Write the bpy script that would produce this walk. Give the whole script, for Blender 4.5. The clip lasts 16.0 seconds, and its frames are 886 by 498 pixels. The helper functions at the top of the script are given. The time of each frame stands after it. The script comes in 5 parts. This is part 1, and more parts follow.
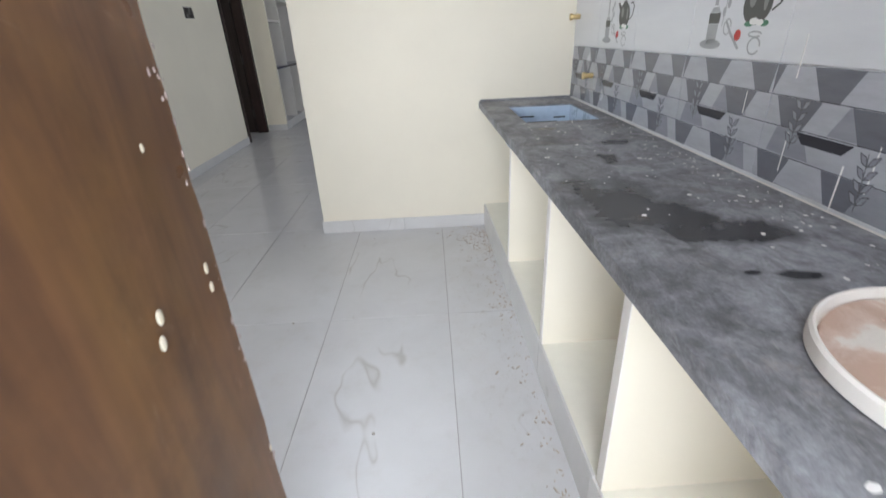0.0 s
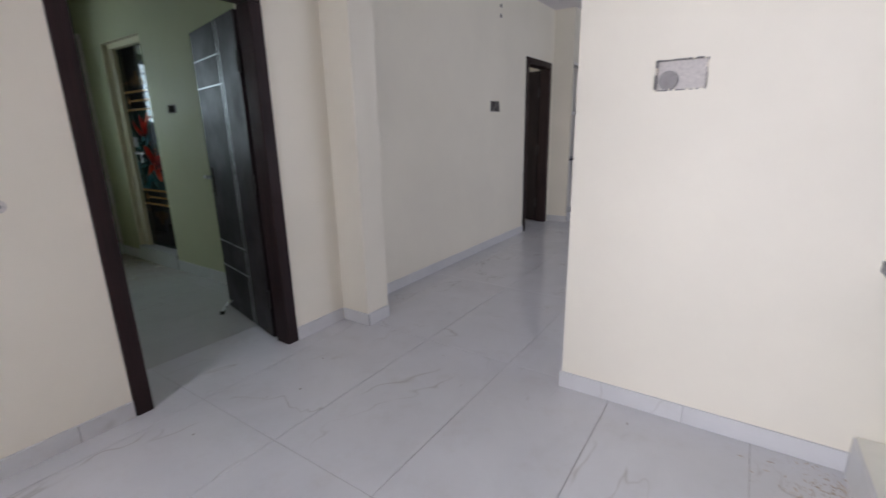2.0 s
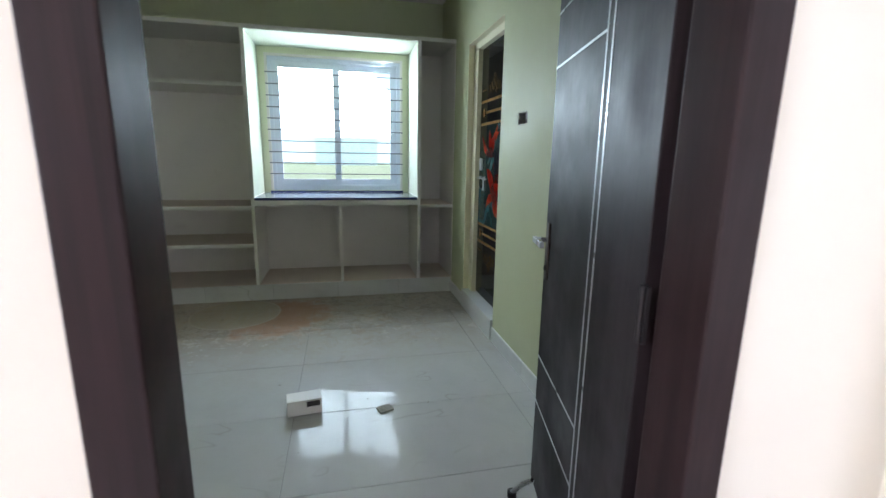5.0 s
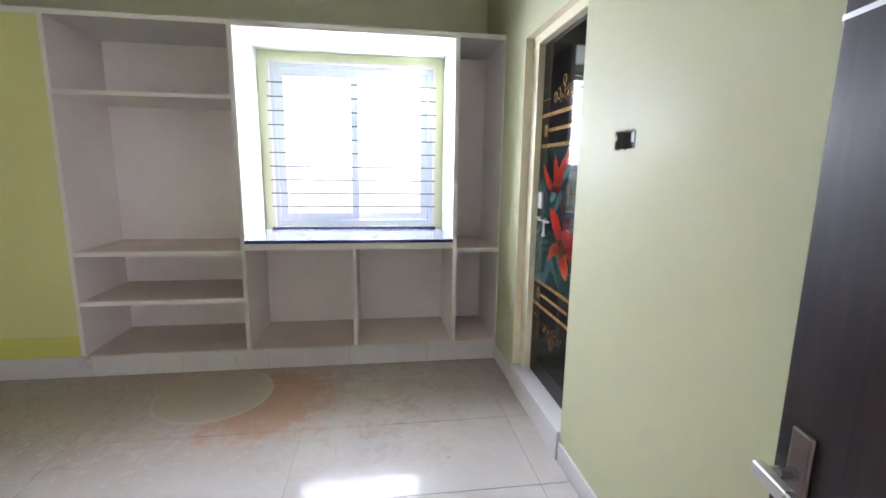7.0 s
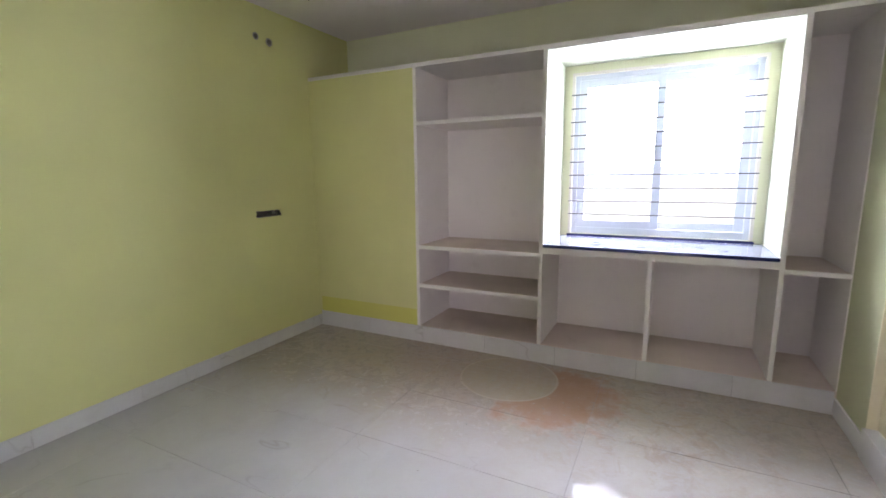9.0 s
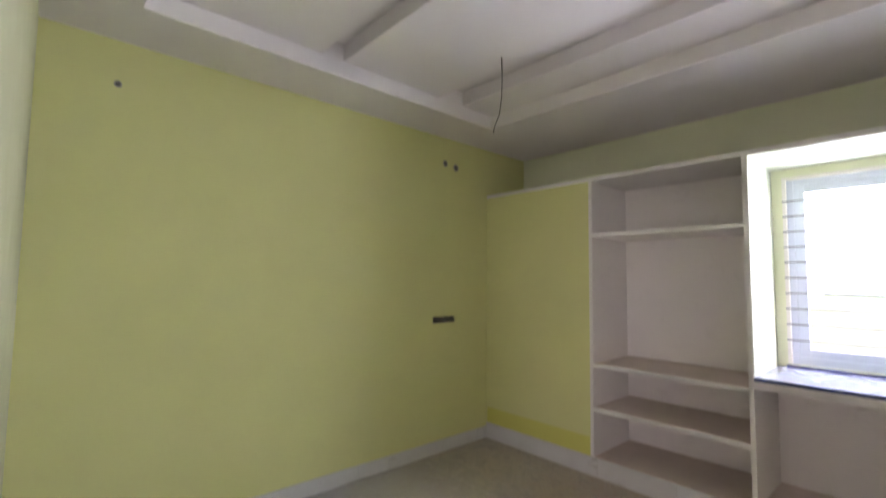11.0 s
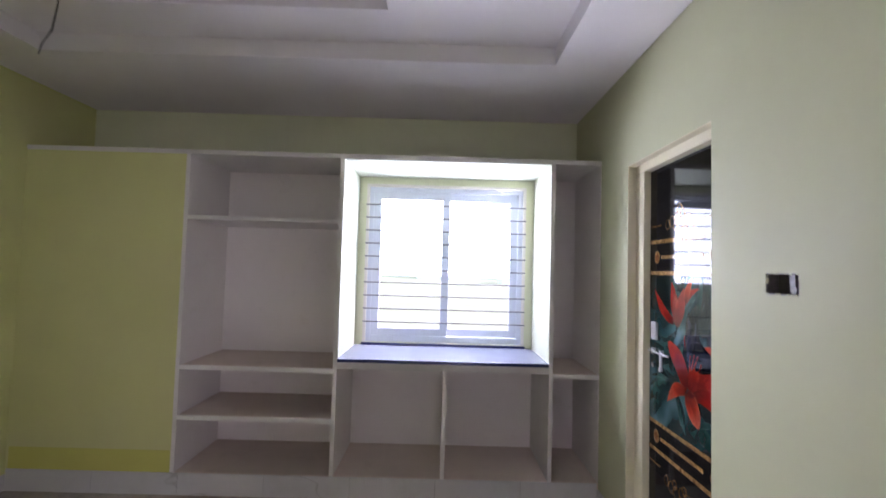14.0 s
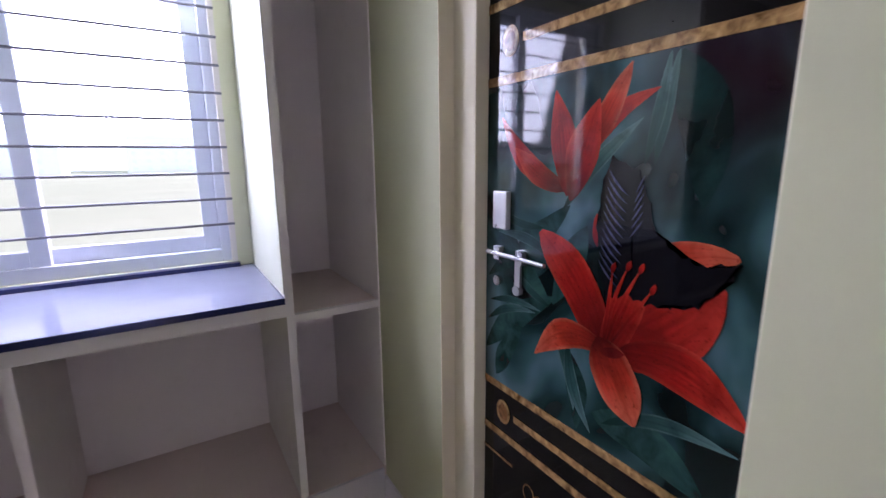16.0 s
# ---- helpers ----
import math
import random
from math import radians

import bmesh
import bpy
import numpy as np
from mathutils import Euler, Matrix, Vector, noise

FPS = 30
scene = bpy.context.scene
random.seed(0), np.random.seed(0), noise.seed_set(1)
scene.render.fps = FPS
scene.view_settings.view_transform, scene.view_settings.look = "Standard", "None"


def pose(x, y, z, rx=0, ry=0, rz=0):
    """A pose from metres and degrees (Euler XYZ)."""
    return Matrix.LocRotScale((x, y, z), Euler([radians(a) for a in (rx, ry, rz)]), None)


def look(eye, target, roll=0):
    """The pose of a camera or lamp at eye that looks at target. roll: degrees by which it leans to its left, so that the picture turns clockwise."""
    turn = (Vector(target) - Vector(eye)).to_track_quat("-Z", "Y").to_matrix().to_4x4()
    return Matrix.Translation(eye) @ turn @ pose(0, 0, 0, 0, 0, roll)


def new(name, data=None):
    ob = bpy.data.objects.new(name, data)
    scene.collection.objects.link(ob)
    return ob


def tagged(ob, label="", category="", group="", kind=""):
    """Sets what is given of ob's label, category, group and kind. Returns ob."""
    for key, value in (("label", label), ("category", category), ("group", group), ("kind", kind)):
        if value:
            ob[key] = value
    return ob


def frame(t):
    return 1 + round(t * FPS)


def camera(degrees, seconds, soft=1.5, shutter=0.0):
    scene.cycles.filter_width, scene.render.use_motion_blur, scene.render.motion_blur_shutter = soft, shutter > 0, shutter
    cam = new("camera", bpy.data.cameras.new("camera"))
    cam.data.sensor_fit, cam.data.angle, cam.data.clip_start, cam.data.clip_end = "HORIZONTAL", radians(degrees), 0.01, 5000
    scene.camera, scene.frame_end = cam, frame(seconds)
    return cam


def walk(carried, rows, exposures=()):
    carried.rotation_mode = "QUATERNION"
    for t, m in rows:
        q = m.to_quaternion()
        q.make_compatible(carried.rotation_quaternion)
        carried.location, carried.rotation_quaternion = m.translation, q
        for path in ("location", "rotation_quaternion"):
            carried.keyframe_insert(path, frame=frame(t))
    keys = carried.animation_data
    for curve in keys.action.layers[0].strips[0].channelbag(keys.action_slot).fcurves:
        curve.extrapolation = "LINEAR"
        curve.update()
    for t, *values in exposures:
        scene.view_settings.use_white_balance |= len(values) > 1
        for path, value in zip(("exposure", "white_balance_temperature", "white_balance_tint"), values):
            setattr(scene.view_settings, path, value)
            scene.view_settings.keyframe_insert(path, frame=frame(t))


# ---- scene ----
cam = camera(89.6, 16.0, soft=1.5, shutter=0.2)
PATH = [
    (0, (0.447, 0.0, 1.302), (0.468, 1.799, 0.428), -2.8),
    (0.5, (0.462, 0.258, 1.308), (0.543, 2.16, 0.694), -1.5),
    (1, (0.462, 0.538, 1.329), (0.249, 2.446, 0.768), -0.5),
    (1.5, (0.374, 0.783, 1.34), (-0.185, 2.632, 0.822), 0.5),
    (2, (0.324, 0.909, 1.366), (-0.767, 2.504, 0.852), -1.2),
    (2.5, (0.264, 1.072, 1.348), (-1.33, 2.183, 0.877), 0.5),
    (3, (0.06, 1.254, 1.337), (-1.711, 2.078, 0.906), 0.5),
    (3.5, (-0.266, 1.463, 1.367), (-2.076, 2.22, 0.982), 0.2),
    (4, (-0.617, 1.726, 1.368), (-2.502, 2.294, 1.015), 0.9),
    (4.2, (-0.775, 1.798, 1.361), (-2.684, 2.288, 1.023), 0.9),
    (6.3, (-2.405, 2.113, 1.448), (-4.309, 2.537, 1.006), 0.9),
    (6.5, (-2.467, 2.129, 1.47), (-4.377, 2.543, 1.045), 0.9),
    (7, (-2.524, 2.153, 1.484), (-4.474, 2.435, 1.137), 0.8),
    (7.5, (-2.497, 2.129, 1.482), (-4.468, 2.143, 1.141), 0.1),
    (8, (-2.468, 2.088, 1.483), (-4.426, 1.839, 1.161), -0.2),
    (8.5, (-2.435, 2.071, 1.512), (-4.33, 1.52, 1.188), -0.4),
    (8.7, (-2.42, 2.066, 1.509), (-4.264, 1.362, 1.189), -0.5),
    (10.8, (-2.41, 2.015, 1.544), (-3.766, 0.552, 1.408), 0.3),
    (11, (-2.423, 2.013, 1.569), (-3.759, 0.531, 1.705), 0.7),
    (11.5, (-2.393, 2.02, 1.701), (-3.568, 0.677, 2.605), 0.6),
    (12, (-2.418, 2.034, 1.73), (-3.513, 0.765, 2.822), 1.6),
    (12.5, (-2.437, 1.999, 1.724), (-3.674, 0.895, 2.842), 5.7),
    (13, (-2.434, 1.909, 1.73), (-4.006, 1.231, 2.764), 8.1),
    (13.5, (-2.469, 1.901, 1.71), (-4.361, 1.639, 2.302), 3.4),
    (14, (-2.626, 1.914, 1.623), (-4.623, 1.924, 1.715), 1.6),
    (14.5, (-2.904, 1.971, 1.588), (-4.892, 2.145, 1.451), 1.0),
    (15, (-3.332, 2.02, 1.505), (-5.273, 2.417, 1.229), 0.5),
    (15.5, (-3.805, 2.183, 1.469), (-5.584, 3.02, 1.103), -1.0),
    (16, (-4.257, 2.393, 1.445), (-5.926, 3.421, 1.047), -0.5),
]
EXPOSURES = [(0, -1.52, 6260, 12), (1.0, -1.58, 6280, 18), (2.5, -1.53, 6060, 21), (3.2, -1.11, 5990, 21), (4.2, -0.78, 5900, 18), (6.3, 1.00, 6350, 37), (8.7, 1.03, 6410, 46),
             (10.8, 0.85, 6640, 46), (12.0, 0.88, 6900, 35), (13, 0.72, 6750, 38), (14.0, 0.40, 6250, 51), (14.5, 0.66, 6210, 53), (15.2, 0.68, 6070, 59), (16, 0.12, 6090, 59)]
walk(cam, [(t, look(eye, target, roll)) for t, eye, target, roll in PATH], EXPOSURES)

# ---- world and large lights ----
world = bpy.data.worlds.new("sky")
scene.world = world
world.use_nodes = True
wn = world.node_tree
sky = wn.nodes.new("ShaderNodeTexSky")
sky.sky_type = 'NISHITA'
sky.sun_disc = False
sky.sun_elevation, sky.sun_rotation = radians(48), radians(20)
sky.air_density, sky.dust_density, sky.ozone_density = 1.0, 6.0, 1.0
wn.links.new(sky.outputs[0], wn.nodes["Background"].inputs[0])
wn.nodes["Background"].inputs[1].default_value = 0.12

sun = new("sun", bpy.data.lights.new("sun", 'SUN'))
sun.data.energy, sun.data.angle, sun.data.color = 5.0, radians(0.5), (1.0, 0.95, 0.88)
sun.matrix_world = pose(0, 0, 12, 42, 0, 200)


def day_lamp(name, m, sx, sy, watts, rgb):
    l = bpy.data.lights.new(name, 'AREA')
    l.shape, l.size, l.size_y, l.energy, l.color = 'RECTANGLE', sx, sy, watts, rgb
    ob = new(name, l)
    ob.matrix_world = m
    return ob


day_lamp("window_daylight", look((-6.70, 1.955, 1.95), (-3.5, 1.08, 1.12)), 1.36, 0.80, 60, (0.74, 0.95, 0.95))
day_lamp("kitchen_door_daylight", look((0.42, -0.62, 1.3), (0.2, 3, 0.9)), 0.66, 1.9, 150, (0.93, 0.97, 1.0))
# fill lamp for the hall, in an added opening out of view
day_lamp("hall_daylight", look((3.60, 5.6, 1.6), (-2, 5.2, 1.1)), 2.6, 1.9, 168, (0.83, 0.91, 1.0))
# fill lamp in an added, unseen window, to brighten the kitchen walls and bays
day_lamp("kitchen_window_daylight", look((-1.05, -0.46, 1.65), (1.2, 1.7, 0.85)), 1.25, 1.15, 140, (0.90, 0.95, 1.0))

# ---- materials ----


def srgb(r, g, b):
    return tuple((c / 255 / 12.92) if c / 255 <= 0.04045 else ((c / 255 + 0.055) / 1.055) ** 2.4 for c in (r, g, b)) + (1.0,)


class Nodes:
    """A material under construction."""

    def __init__(self, name, rough=0.5, metal=0.0):
        self.m = bpy.data.materials.new(name)
        self.m.use_nodes = True
        self.t = self.m.node_tree
        self.b = self.t.nodes["Principled BSDF"]
        self.b.inputs["Roughness"].default_value = rough
        self.b.inputs["Metallic"].default_value = metal
        self.pos = self.t.nodes.new("ShaderNodeNewGeometry").outputs["Position"]

    def node(self, kind, **vals):
        n = self.t.nodes.new(kind)
        for k, v in vals.items():
            n.inputs[k.replace("_", " ")].default_value = v
        return n

    def link(self, a, b):
        self.t.links.new(a, b)

    def scaled(self, sx, sy, sz, shift=None):
        n = self.t.nodes.new("ShaderNodeMapping")
        n.inputs["Scale"].default_value = (sx, sy, sz)
        self.link(self.pos, n.inputs["Vector"])
        if shift is not None:
            self.link(shift, n.inputs["Location"])
        return n.outputs[0]

    def noise(self, scale, detail=3.0, rough=0.55, vec=None, distortion=0.0):
        n = self.node("ShaderNodeTexNoise", Scale=scale, Detail=detail, Roughness=rough, Distortion=distortion)
        self.link(vec or self.pos, n.inputs["Vector"])
        return n.outputs["Fac"]

    def ramp(self, fac, *stops):
        n = self.t.nodes.new("ShaderNodeValToRGB")
        e = n.color_ramp.elements
        while len(e) < len(stops):
            e.new(0.5)
        for el, (p, c) in zip(e, stops):
            el.position = p
            el.color = c if hasattr(c, "__len__") else (c, c, c, 1)
        self.link(fac, n.inputs[0])
        return n.outputs["Color"]

    def mix(self, fac, a, b):
        n = self.t.nodes.new("ShaderNodeMix")
        n.data_type = 'RGBA'
        for sock, v in ((n.inputs[0], fac), (n.inputs[6], a), (n.inputs[7], b)):
            if isinstance(v, (int, float)):
                sock.default_value = v
            elif isinstance(v, tuple):
                sock.default_value = v
            else:
                self.link(v, sock)
        return n.outputs[2]

    def maths(self, op, a, b):
        n = self.t.nodes.new("ShaderNodeMath")
        n.operation = op
        for sock, v in zip(n.inputs, (a, b)):
            if isinstance(v, (int, float)):
                sock.default_value = v
            else:
                self.link(v, sock)
        return n.outputs[0]

    def random(self):
        return self.t.nodes.new("ShaderNodeObjectInfo").outputs["Random"]

    def colour(self, v):
        if isinstance(v, tuple):
            self.b.inputs["Base Color"].default_value = v
        else:
            self.link(v, self.b.inputs["Base Color"])
        return self

    def rough(self, v):
        self.link(v, self.b.inputs["Roughness"])
        return self

    def bump(self, fac, strength=0.1, distance=0.002):
        n = self.node("ShaderNodeBump", Strength=strength, Distance=distance)
        self.link(fac, n.inputs["Height"])
        self.link(n.outputs[0], self.b.inputs["Normal"])
        return self


def shade(c, k):
    return (c[0] * k, c[1] * k, c[2] * k, 1.0)


def paint(name, rgb, rough=0.6, vary=0.06, grime=0.0):
    n = Nodes(name, rough)
    big = n.noise(1.3, 4)
    col = n.mix(n.ramp(big, (0.35, 0.0), (0.7, 1.0)), shade(rgb, 1 - vary), rgb)
    fine = n.noise(38, 3)
    col = n.mix(n.maths('MULTIPLY', fine, 0.10), col, shade(rgb, 0.82))
    if grime:
        spots = n.ramp(n.noise(4.5, 6, 0.7), (0.58, 0.0), (0.78, 1.0))
        col = n.mix(n.maths('MULTIPLY', spots, grime), col, (0.33, 0.25, 0.18, 1))
    n.colour(col)
    n.rough(n.ramp(n.noise(6, 3), (0.3, rough - 0.08), (0.7, min(1, rough + 0.1))))
    n.b.inputs["Specular IOR Level"].default_value = 0.18
    n.bump(n.noise(160, 4, 0.6), 0.12, 0.0015)
    return n.m


def plain(name, rgb, rough=0.5, metal=0.0, vary=0.12, scale=20.0):
    n = Nodes(name, rough, metal)
    f = n.noise(scale, 4)
    n.colour(n.mix(f, shade(rgb, 1 + vary), shade(rgb, 1 - vary)))
    n.rough(n.ramp(n.noise(scale * 0.6, 3), (0.3, max(0.02, rough - 0.1)), (0.7, min(1, rough + 0.12))))
    n.bump(n.noise(scale * 6, 2), 0.05, 0.001)
    return n.m


def marble(name, base, rough=0.12, dust=0.0, dust_at=None, spread=0.05, grime_at=None, smear=0.25):
    n = Nodes(name, rough)
    r = n.random()
    off = n.t.nodes.new("ShaderNodeCombineXYZ")
    n.link(n.maths('MULTIPLY', r, 37.0), off.inputs[0])
    n.link(n.maths('MULTIPLY', r, 91.0), off.inputs[1])
    v = n.scaled(1, 1, 1, off.outputs[0])
    d = n.noise(1.0, 4, 0.55, n.scaled(1.5, 0.7, 1, off.outputs[0]), 0.35)
    vein = n.ramp(n.maths('ABSOLUTE', n.maths('SUBTRACT', d, 0.5), 0), (0.0, 1.0), (0.0055, 0.0))
    part_on = n.ramp(n.noise(2.4, 2, 0.5, v), (0.50, 0.0), (0.60, 1.0))
    cloud = n.ramp(n.noise(2.2, 5, 0.6, v, 0.6), (0.3, 0.0), (0.75, 1.0))
    col = n.mix(cloud, shade(base, 0.90), base)
    col = n.mix(n.maths('MULTIPLY', n.maths('MULTIPLY', vein, part_on), 0.5), col, (0.32, 0.29, 0.26, 1))
    dirt = n.ramp(n.noise(5.5, 8, 0.72), (0.52, 0.0), (0.75, 1.0))
    col = n.mix(n.maths('MULTIPLY', dirt, 0.16), col, (0.36, 0.31, 0.25, 1))
    rg = n.ramp(n.noise(3.0, 6, 0.7), (0.35, rough), (0.75, rough + spread))
    if dust:
        sep = n.t.nodes.new("ShaderNodeSeparateXYZ")
        n.link(n.pos, sep.inputs[0])
        edge = n.maths('ADD', sep.outputs[0], n.maths('MULTIPLY', n.noise(1.6, 6, 0.7), 1.5))
        near = n.ramp(n.maths('MULTIPLY', n.maths('ADD', edge, dust_at), 0.8), (0.0, 1.0), (1.0, 0.0))
        grain = n.ramp(n.noise(11, 9, 0.78, None, 0.8), (0.30, 0.25), (0.62, 1.0))
        amount = n.maths('MULTIPLY', n.maths('MULTIPLY', near, grain), dust)
        col = n.mix(amount, col, (0.42, 0.34, 0.26, 1))
        rg = n.mix(n.ramp(amount, (0.42, 0.0), (0.8, 1.0)), rg, (0.7, 0.7, 0.7, 1))

        def reach(cx, cy, r, wobble):
            v2 = n.t.nodes.new("ShaderNodeVectorMath")
            v2.operation = 'DISTANCE'
            n.link(n.pos, v2.inputs[0])
            v2.inputs[1].default_value = (cx, cy, 0)
            wob = n.maths('MULTIPLY', n.maths('SUBTRACT', n.noise(5.0, 7, 0.7), 0.5), wobble)
            return n.maths('DIVIDE', n.maths('ADD', v2.outputs["Value"], wob), r)

        # brick dust, with a round patch wiped by a bucket
        spill = n.ramp(reach(-5.33, 1.40, 0.54, 0.85), (0.60, 1.0), (1.0, 0.0))
        blots = n.maths('MULTIPLY', n.ramp(reach(-5.25, 2.0, 0.95, 0.9), (0.35, 0.8), (1.0, 0.0)), n.ramp(n.noise(7.0, 6, 0.7, None, 0.8), (0.50, 0.0), (0.60, 1.0)))
        col = n.mix(n.maths('MULTIPLY', blots, 0.55), col, (0.36, 0.27, 0.19, 1))
        faint = n.ramp(reach(-5.40, 0.75, 1.15, 0.9), (0.3, 0.55), (1.0, 0.0))
        circle = reach(-5.46, 1.06, 0.37, 0.03)
        disc = n.ramp(circle, (0.97, 1.0), (1.0, 0.0))
        rim = n.ramp(n.maths('ABSOLUTE', n.maths('SUBTRACT', circle, 0.97), 0), (0.0, 1.0), (0.035, 0.0))
        swirl = n.t.nodes.new("ShaderNodeTexWave")
        swirl.wave_type = 'RINGS'
        swirl.inputs["Scale"].default_value, swirl.inputs["Distortion"].default_value, swirl.inputs["Detail"].default_value = 4.0, 7.0, 3.0
        n.link(n.scaled(1, 1, 1), swirl.inputs["Vector"])
        outside = n.maths('SUBTRACT', 1.0, disc)
        orange = n.maths('MULTIPLY', n.maths('MULTIPLY', n.maths('MAXIMUM', spill, n.maths('MULTIPLY', faint, 0.5)), outside), 0.75)
        col = n.mix(orange, col, (0.43, 0.235, 0.145, 1))
        inner = n.maths('MULTIPLY', disc, n.maths('ADD', 0.38, n.maths('MULTIPLY', swirl.outputs["Fac"], 0.14)))
        col = n.mix(inner, col, (0.47, 0.36, 0.26, 1))
        col = n.mix(n.maths('MULTIPLY', rim, 0.5), col, (0.58, 0.50, 0.40, 1))
        rg = n.mix(n.maths('MAXIMUM', orange, disc), rg, (0.8, 0.8, 0.8, 1))
    if grime_at:
        v3 = n.t.nodes.new("ShaderNodeVectorMath")
        v3.operation = 'DISTANCE'
        n.link(n.scaled(1.7, 0.30, 1), v3.inputs[0])
        v3.inputs[1].default_value = (grime_at[0] * 1.7, grime_at[1] * 0.30, 0)
        near = n.ramp(v3.outputs["Value"], (0.05, 1.0), (0.5, 0.0))
        marks = n.ramp(n.noise(22, 9, 0.78, n.scaled(1.4, 0.8, 1), 0.6), (0.56, 0.0), (0.64, 1.0))
        col = n.mix(n.maths('MULTIPLY', n.maths('MULTIPLY', near, marks), 0.6), col, (0.30, 0.24, 0.18, 1))
        haze = n.ramp(n.noise(7, 8, 0.75), (0.40, 0.0), (0.75, 1.0))
        col = n.mix(n.maths('MULTIPLY', n.maths('MULTIPLY', near, haze), 0.35), col, (0.48, 0.43, 0.36, 1))
    film = n.ramp(n.noise(13, 9, 0.78, None, 0.4), (0.50, 0.0), (0.57, 1.0))
    rg = n.mix(n.maths('MULTIPLY', film, 0.45 if dust else smear), rg, (0.5, 0.5, 0.5, 1))
    n.colour(col)
    n.b.inputs["Specular IOR Level"].default_value = 0.36
    n.link(rg, n.b.inputs["Roughness"])
    n.bump(n.noise(2.6, 3, 0.5), 0.05, 0.004)
    return n.m


def granite(name):
    n = Nodes(name, 0.5)
    speck = n.noise(150, 4, 0.75)
    col = n.ramp(speck, (0.35, (0.020, 0.020, 0.022, 1)), (0.72, (0.16, 0.16, 0.17, 1)))
    dust = n.ramp(n.noise(3.0, 9, 0.70, None, 0.5), (0.38, 0.18), (0.56, 1.0))
    # dust colour raised paler and bluer, with the worktop's sheen put into it
    dust_sheen = n.ramp(n.noise(46, 9, 0.82), (0.30, (0.19, 0.195, 0.22, 1)), (0.70, (0.46, 0.47, 0.50, 1)))
    col = n.mix(n.maths('MULTIPLY', dust, 0.9), col, dust_sheen)
    streak = n.ramp(n.noise(17, 9, 0.78, n.scaled(1.0, 0.5, 1.0), 0.9), (0.46, 0.0), (0.60, 1.0))
    col = n.mix(n.maths('MULTIPLY', streak, 0.5), col, (0.060, 0.058, 0.062, 1))
    scratch = n.ramp(n.noise(30, 9, 0.8, n.scaled(1.0, 0.35, 1.0), 1.2), (0.59, 0.0), (0.66, 1.0))
    col = n.mix(n.maths('MULTIPLY', scratch, 0.45), col, (0.42, 0.41, 0.40, 1))

    def patch(cx, cy, rx, ry):
        v = n.t.nodes.new("ShaderNodeVectorMath")
        v.operation = 'DISTANCE'
        n.link(n.scaled(1 / rx, 1 / ry, 0), v.inputs[0])
        v.inputs[1].default_value = (cx / rx, cy / ry, 0)
        wob = n.maths('MULTIPLY', n.maths('SUBTRACT', n.noise(6.5, 8, 0.66, None, 0.6), 0.5), 3.2)
        return n.ramp(n.maths('ADD', v.outputs["Value"], wob), (0.55, 1.0), (1.6, 0.0))

    # water spilt over the dust
    wet = None
    for blob in ((0.87, 1.18, 0.07, 0.17), (0.94, 1.07, 0.12, 0.20), (1.04, 0.98, 0.12, 0.13), (1.13, 0.89, 0.09, 0.09), (1.00, 0.87, 0.13, 0.08),
                 (1.10, 0.68, 0.045, 0.020), (1.02, 0.70, 0.018, 0.010), (1.16, 1.75, 0.08, 0.06), (1.05, 1.55, 0.05, 0.10), (1.00, 2.08, 0.12, 0.05)):
        p = patch(*blob)
        wet = p if wet is None else n.maths('MAXIMUM', wet, p)
    col = n.mix(n.maths('MULTIPLY', wet, 0.90), col, (0.017, 0.017, 0.020, 1))
    brown = n.ramp(n.noise(8, 7, 0.75), (0.58, 0.0), (0.72, 1.0))
    col = n.mix(n.maths('MULTIPLY', brown, 0.28), col, (0.36, 0.28, 0.20, 1))
    n.colour(col)
    n.rough(n.mix(wet, (0.52, 0.52, 0.52, 1), (0.26, 0.26, 0.26, 1)))
    n.bump(n.noise(70, 5, 0.7), 0.15, 0.0012)
    return n.m


def wood(name, dark, light, rough, axis_scale=(9, 9, 0.55), blotch=0.0):
    n = Nodes(name, rough)
    v = n.scaled(*axis_scale)
    g = n.noise(3.0, 6, 0.62, v, 0.8)
    col = n.ramp(g, (0.28, dark), (0.74, light))
    f = n.noise(14, 4, 0.6, v)
    col = n.mix(n.maths('MULTIPLY', f, 0.45), col, shade(dark, 0.7))
    if blotch:
        b = n.ramp(n.noise(2.2, 5, 0.65), (0.42, 0.0), (0.72, 1.0))
        col = n.mix(n.maths('MULTIPLY', b, blotch), col, shade(light, 1.5))
        amber = n.ramp(n.noise(3.1, 4, 0.6, n.scaled(1, 1, 0.45)), (0.46, 0.0), (0.66, 1.0))
        col = n.mix(n.maths('MULTIPLY', amber, 0.55), col, (light[0] * 0.95, light[1] * 1.05, light[2] * 0.6, 1))
        dark2 = n.ramp(n.noise(5.0, 5, 0.7, n.scaled(1, 1, 0.6)), (0.50, 0.0), (0.68, 1.0))
        col = n.mix(n.maths('MULTIPLY', dark2, 0.6), col, shade(dark, 0.8))
        scuff = n.ramp(n.noise(11, 9, 0.8, n.scaled(1, 1, 0.3), 1.0), (0.60, 0.0), (0.72, 1.0))
        col = n.mix(n.maths('MULTIPLY', scuff, 0.30), col, (0.40, 0.30, 0.24, 1))
    n.colour(col)
    n.rough(n.ramp(n.noise(4, 4), (0.3, max(0.05, rough - 0.12)), (0.75, rough + 0.15)))
    n.bump(g, 0.1, 0.001)
    return n.m


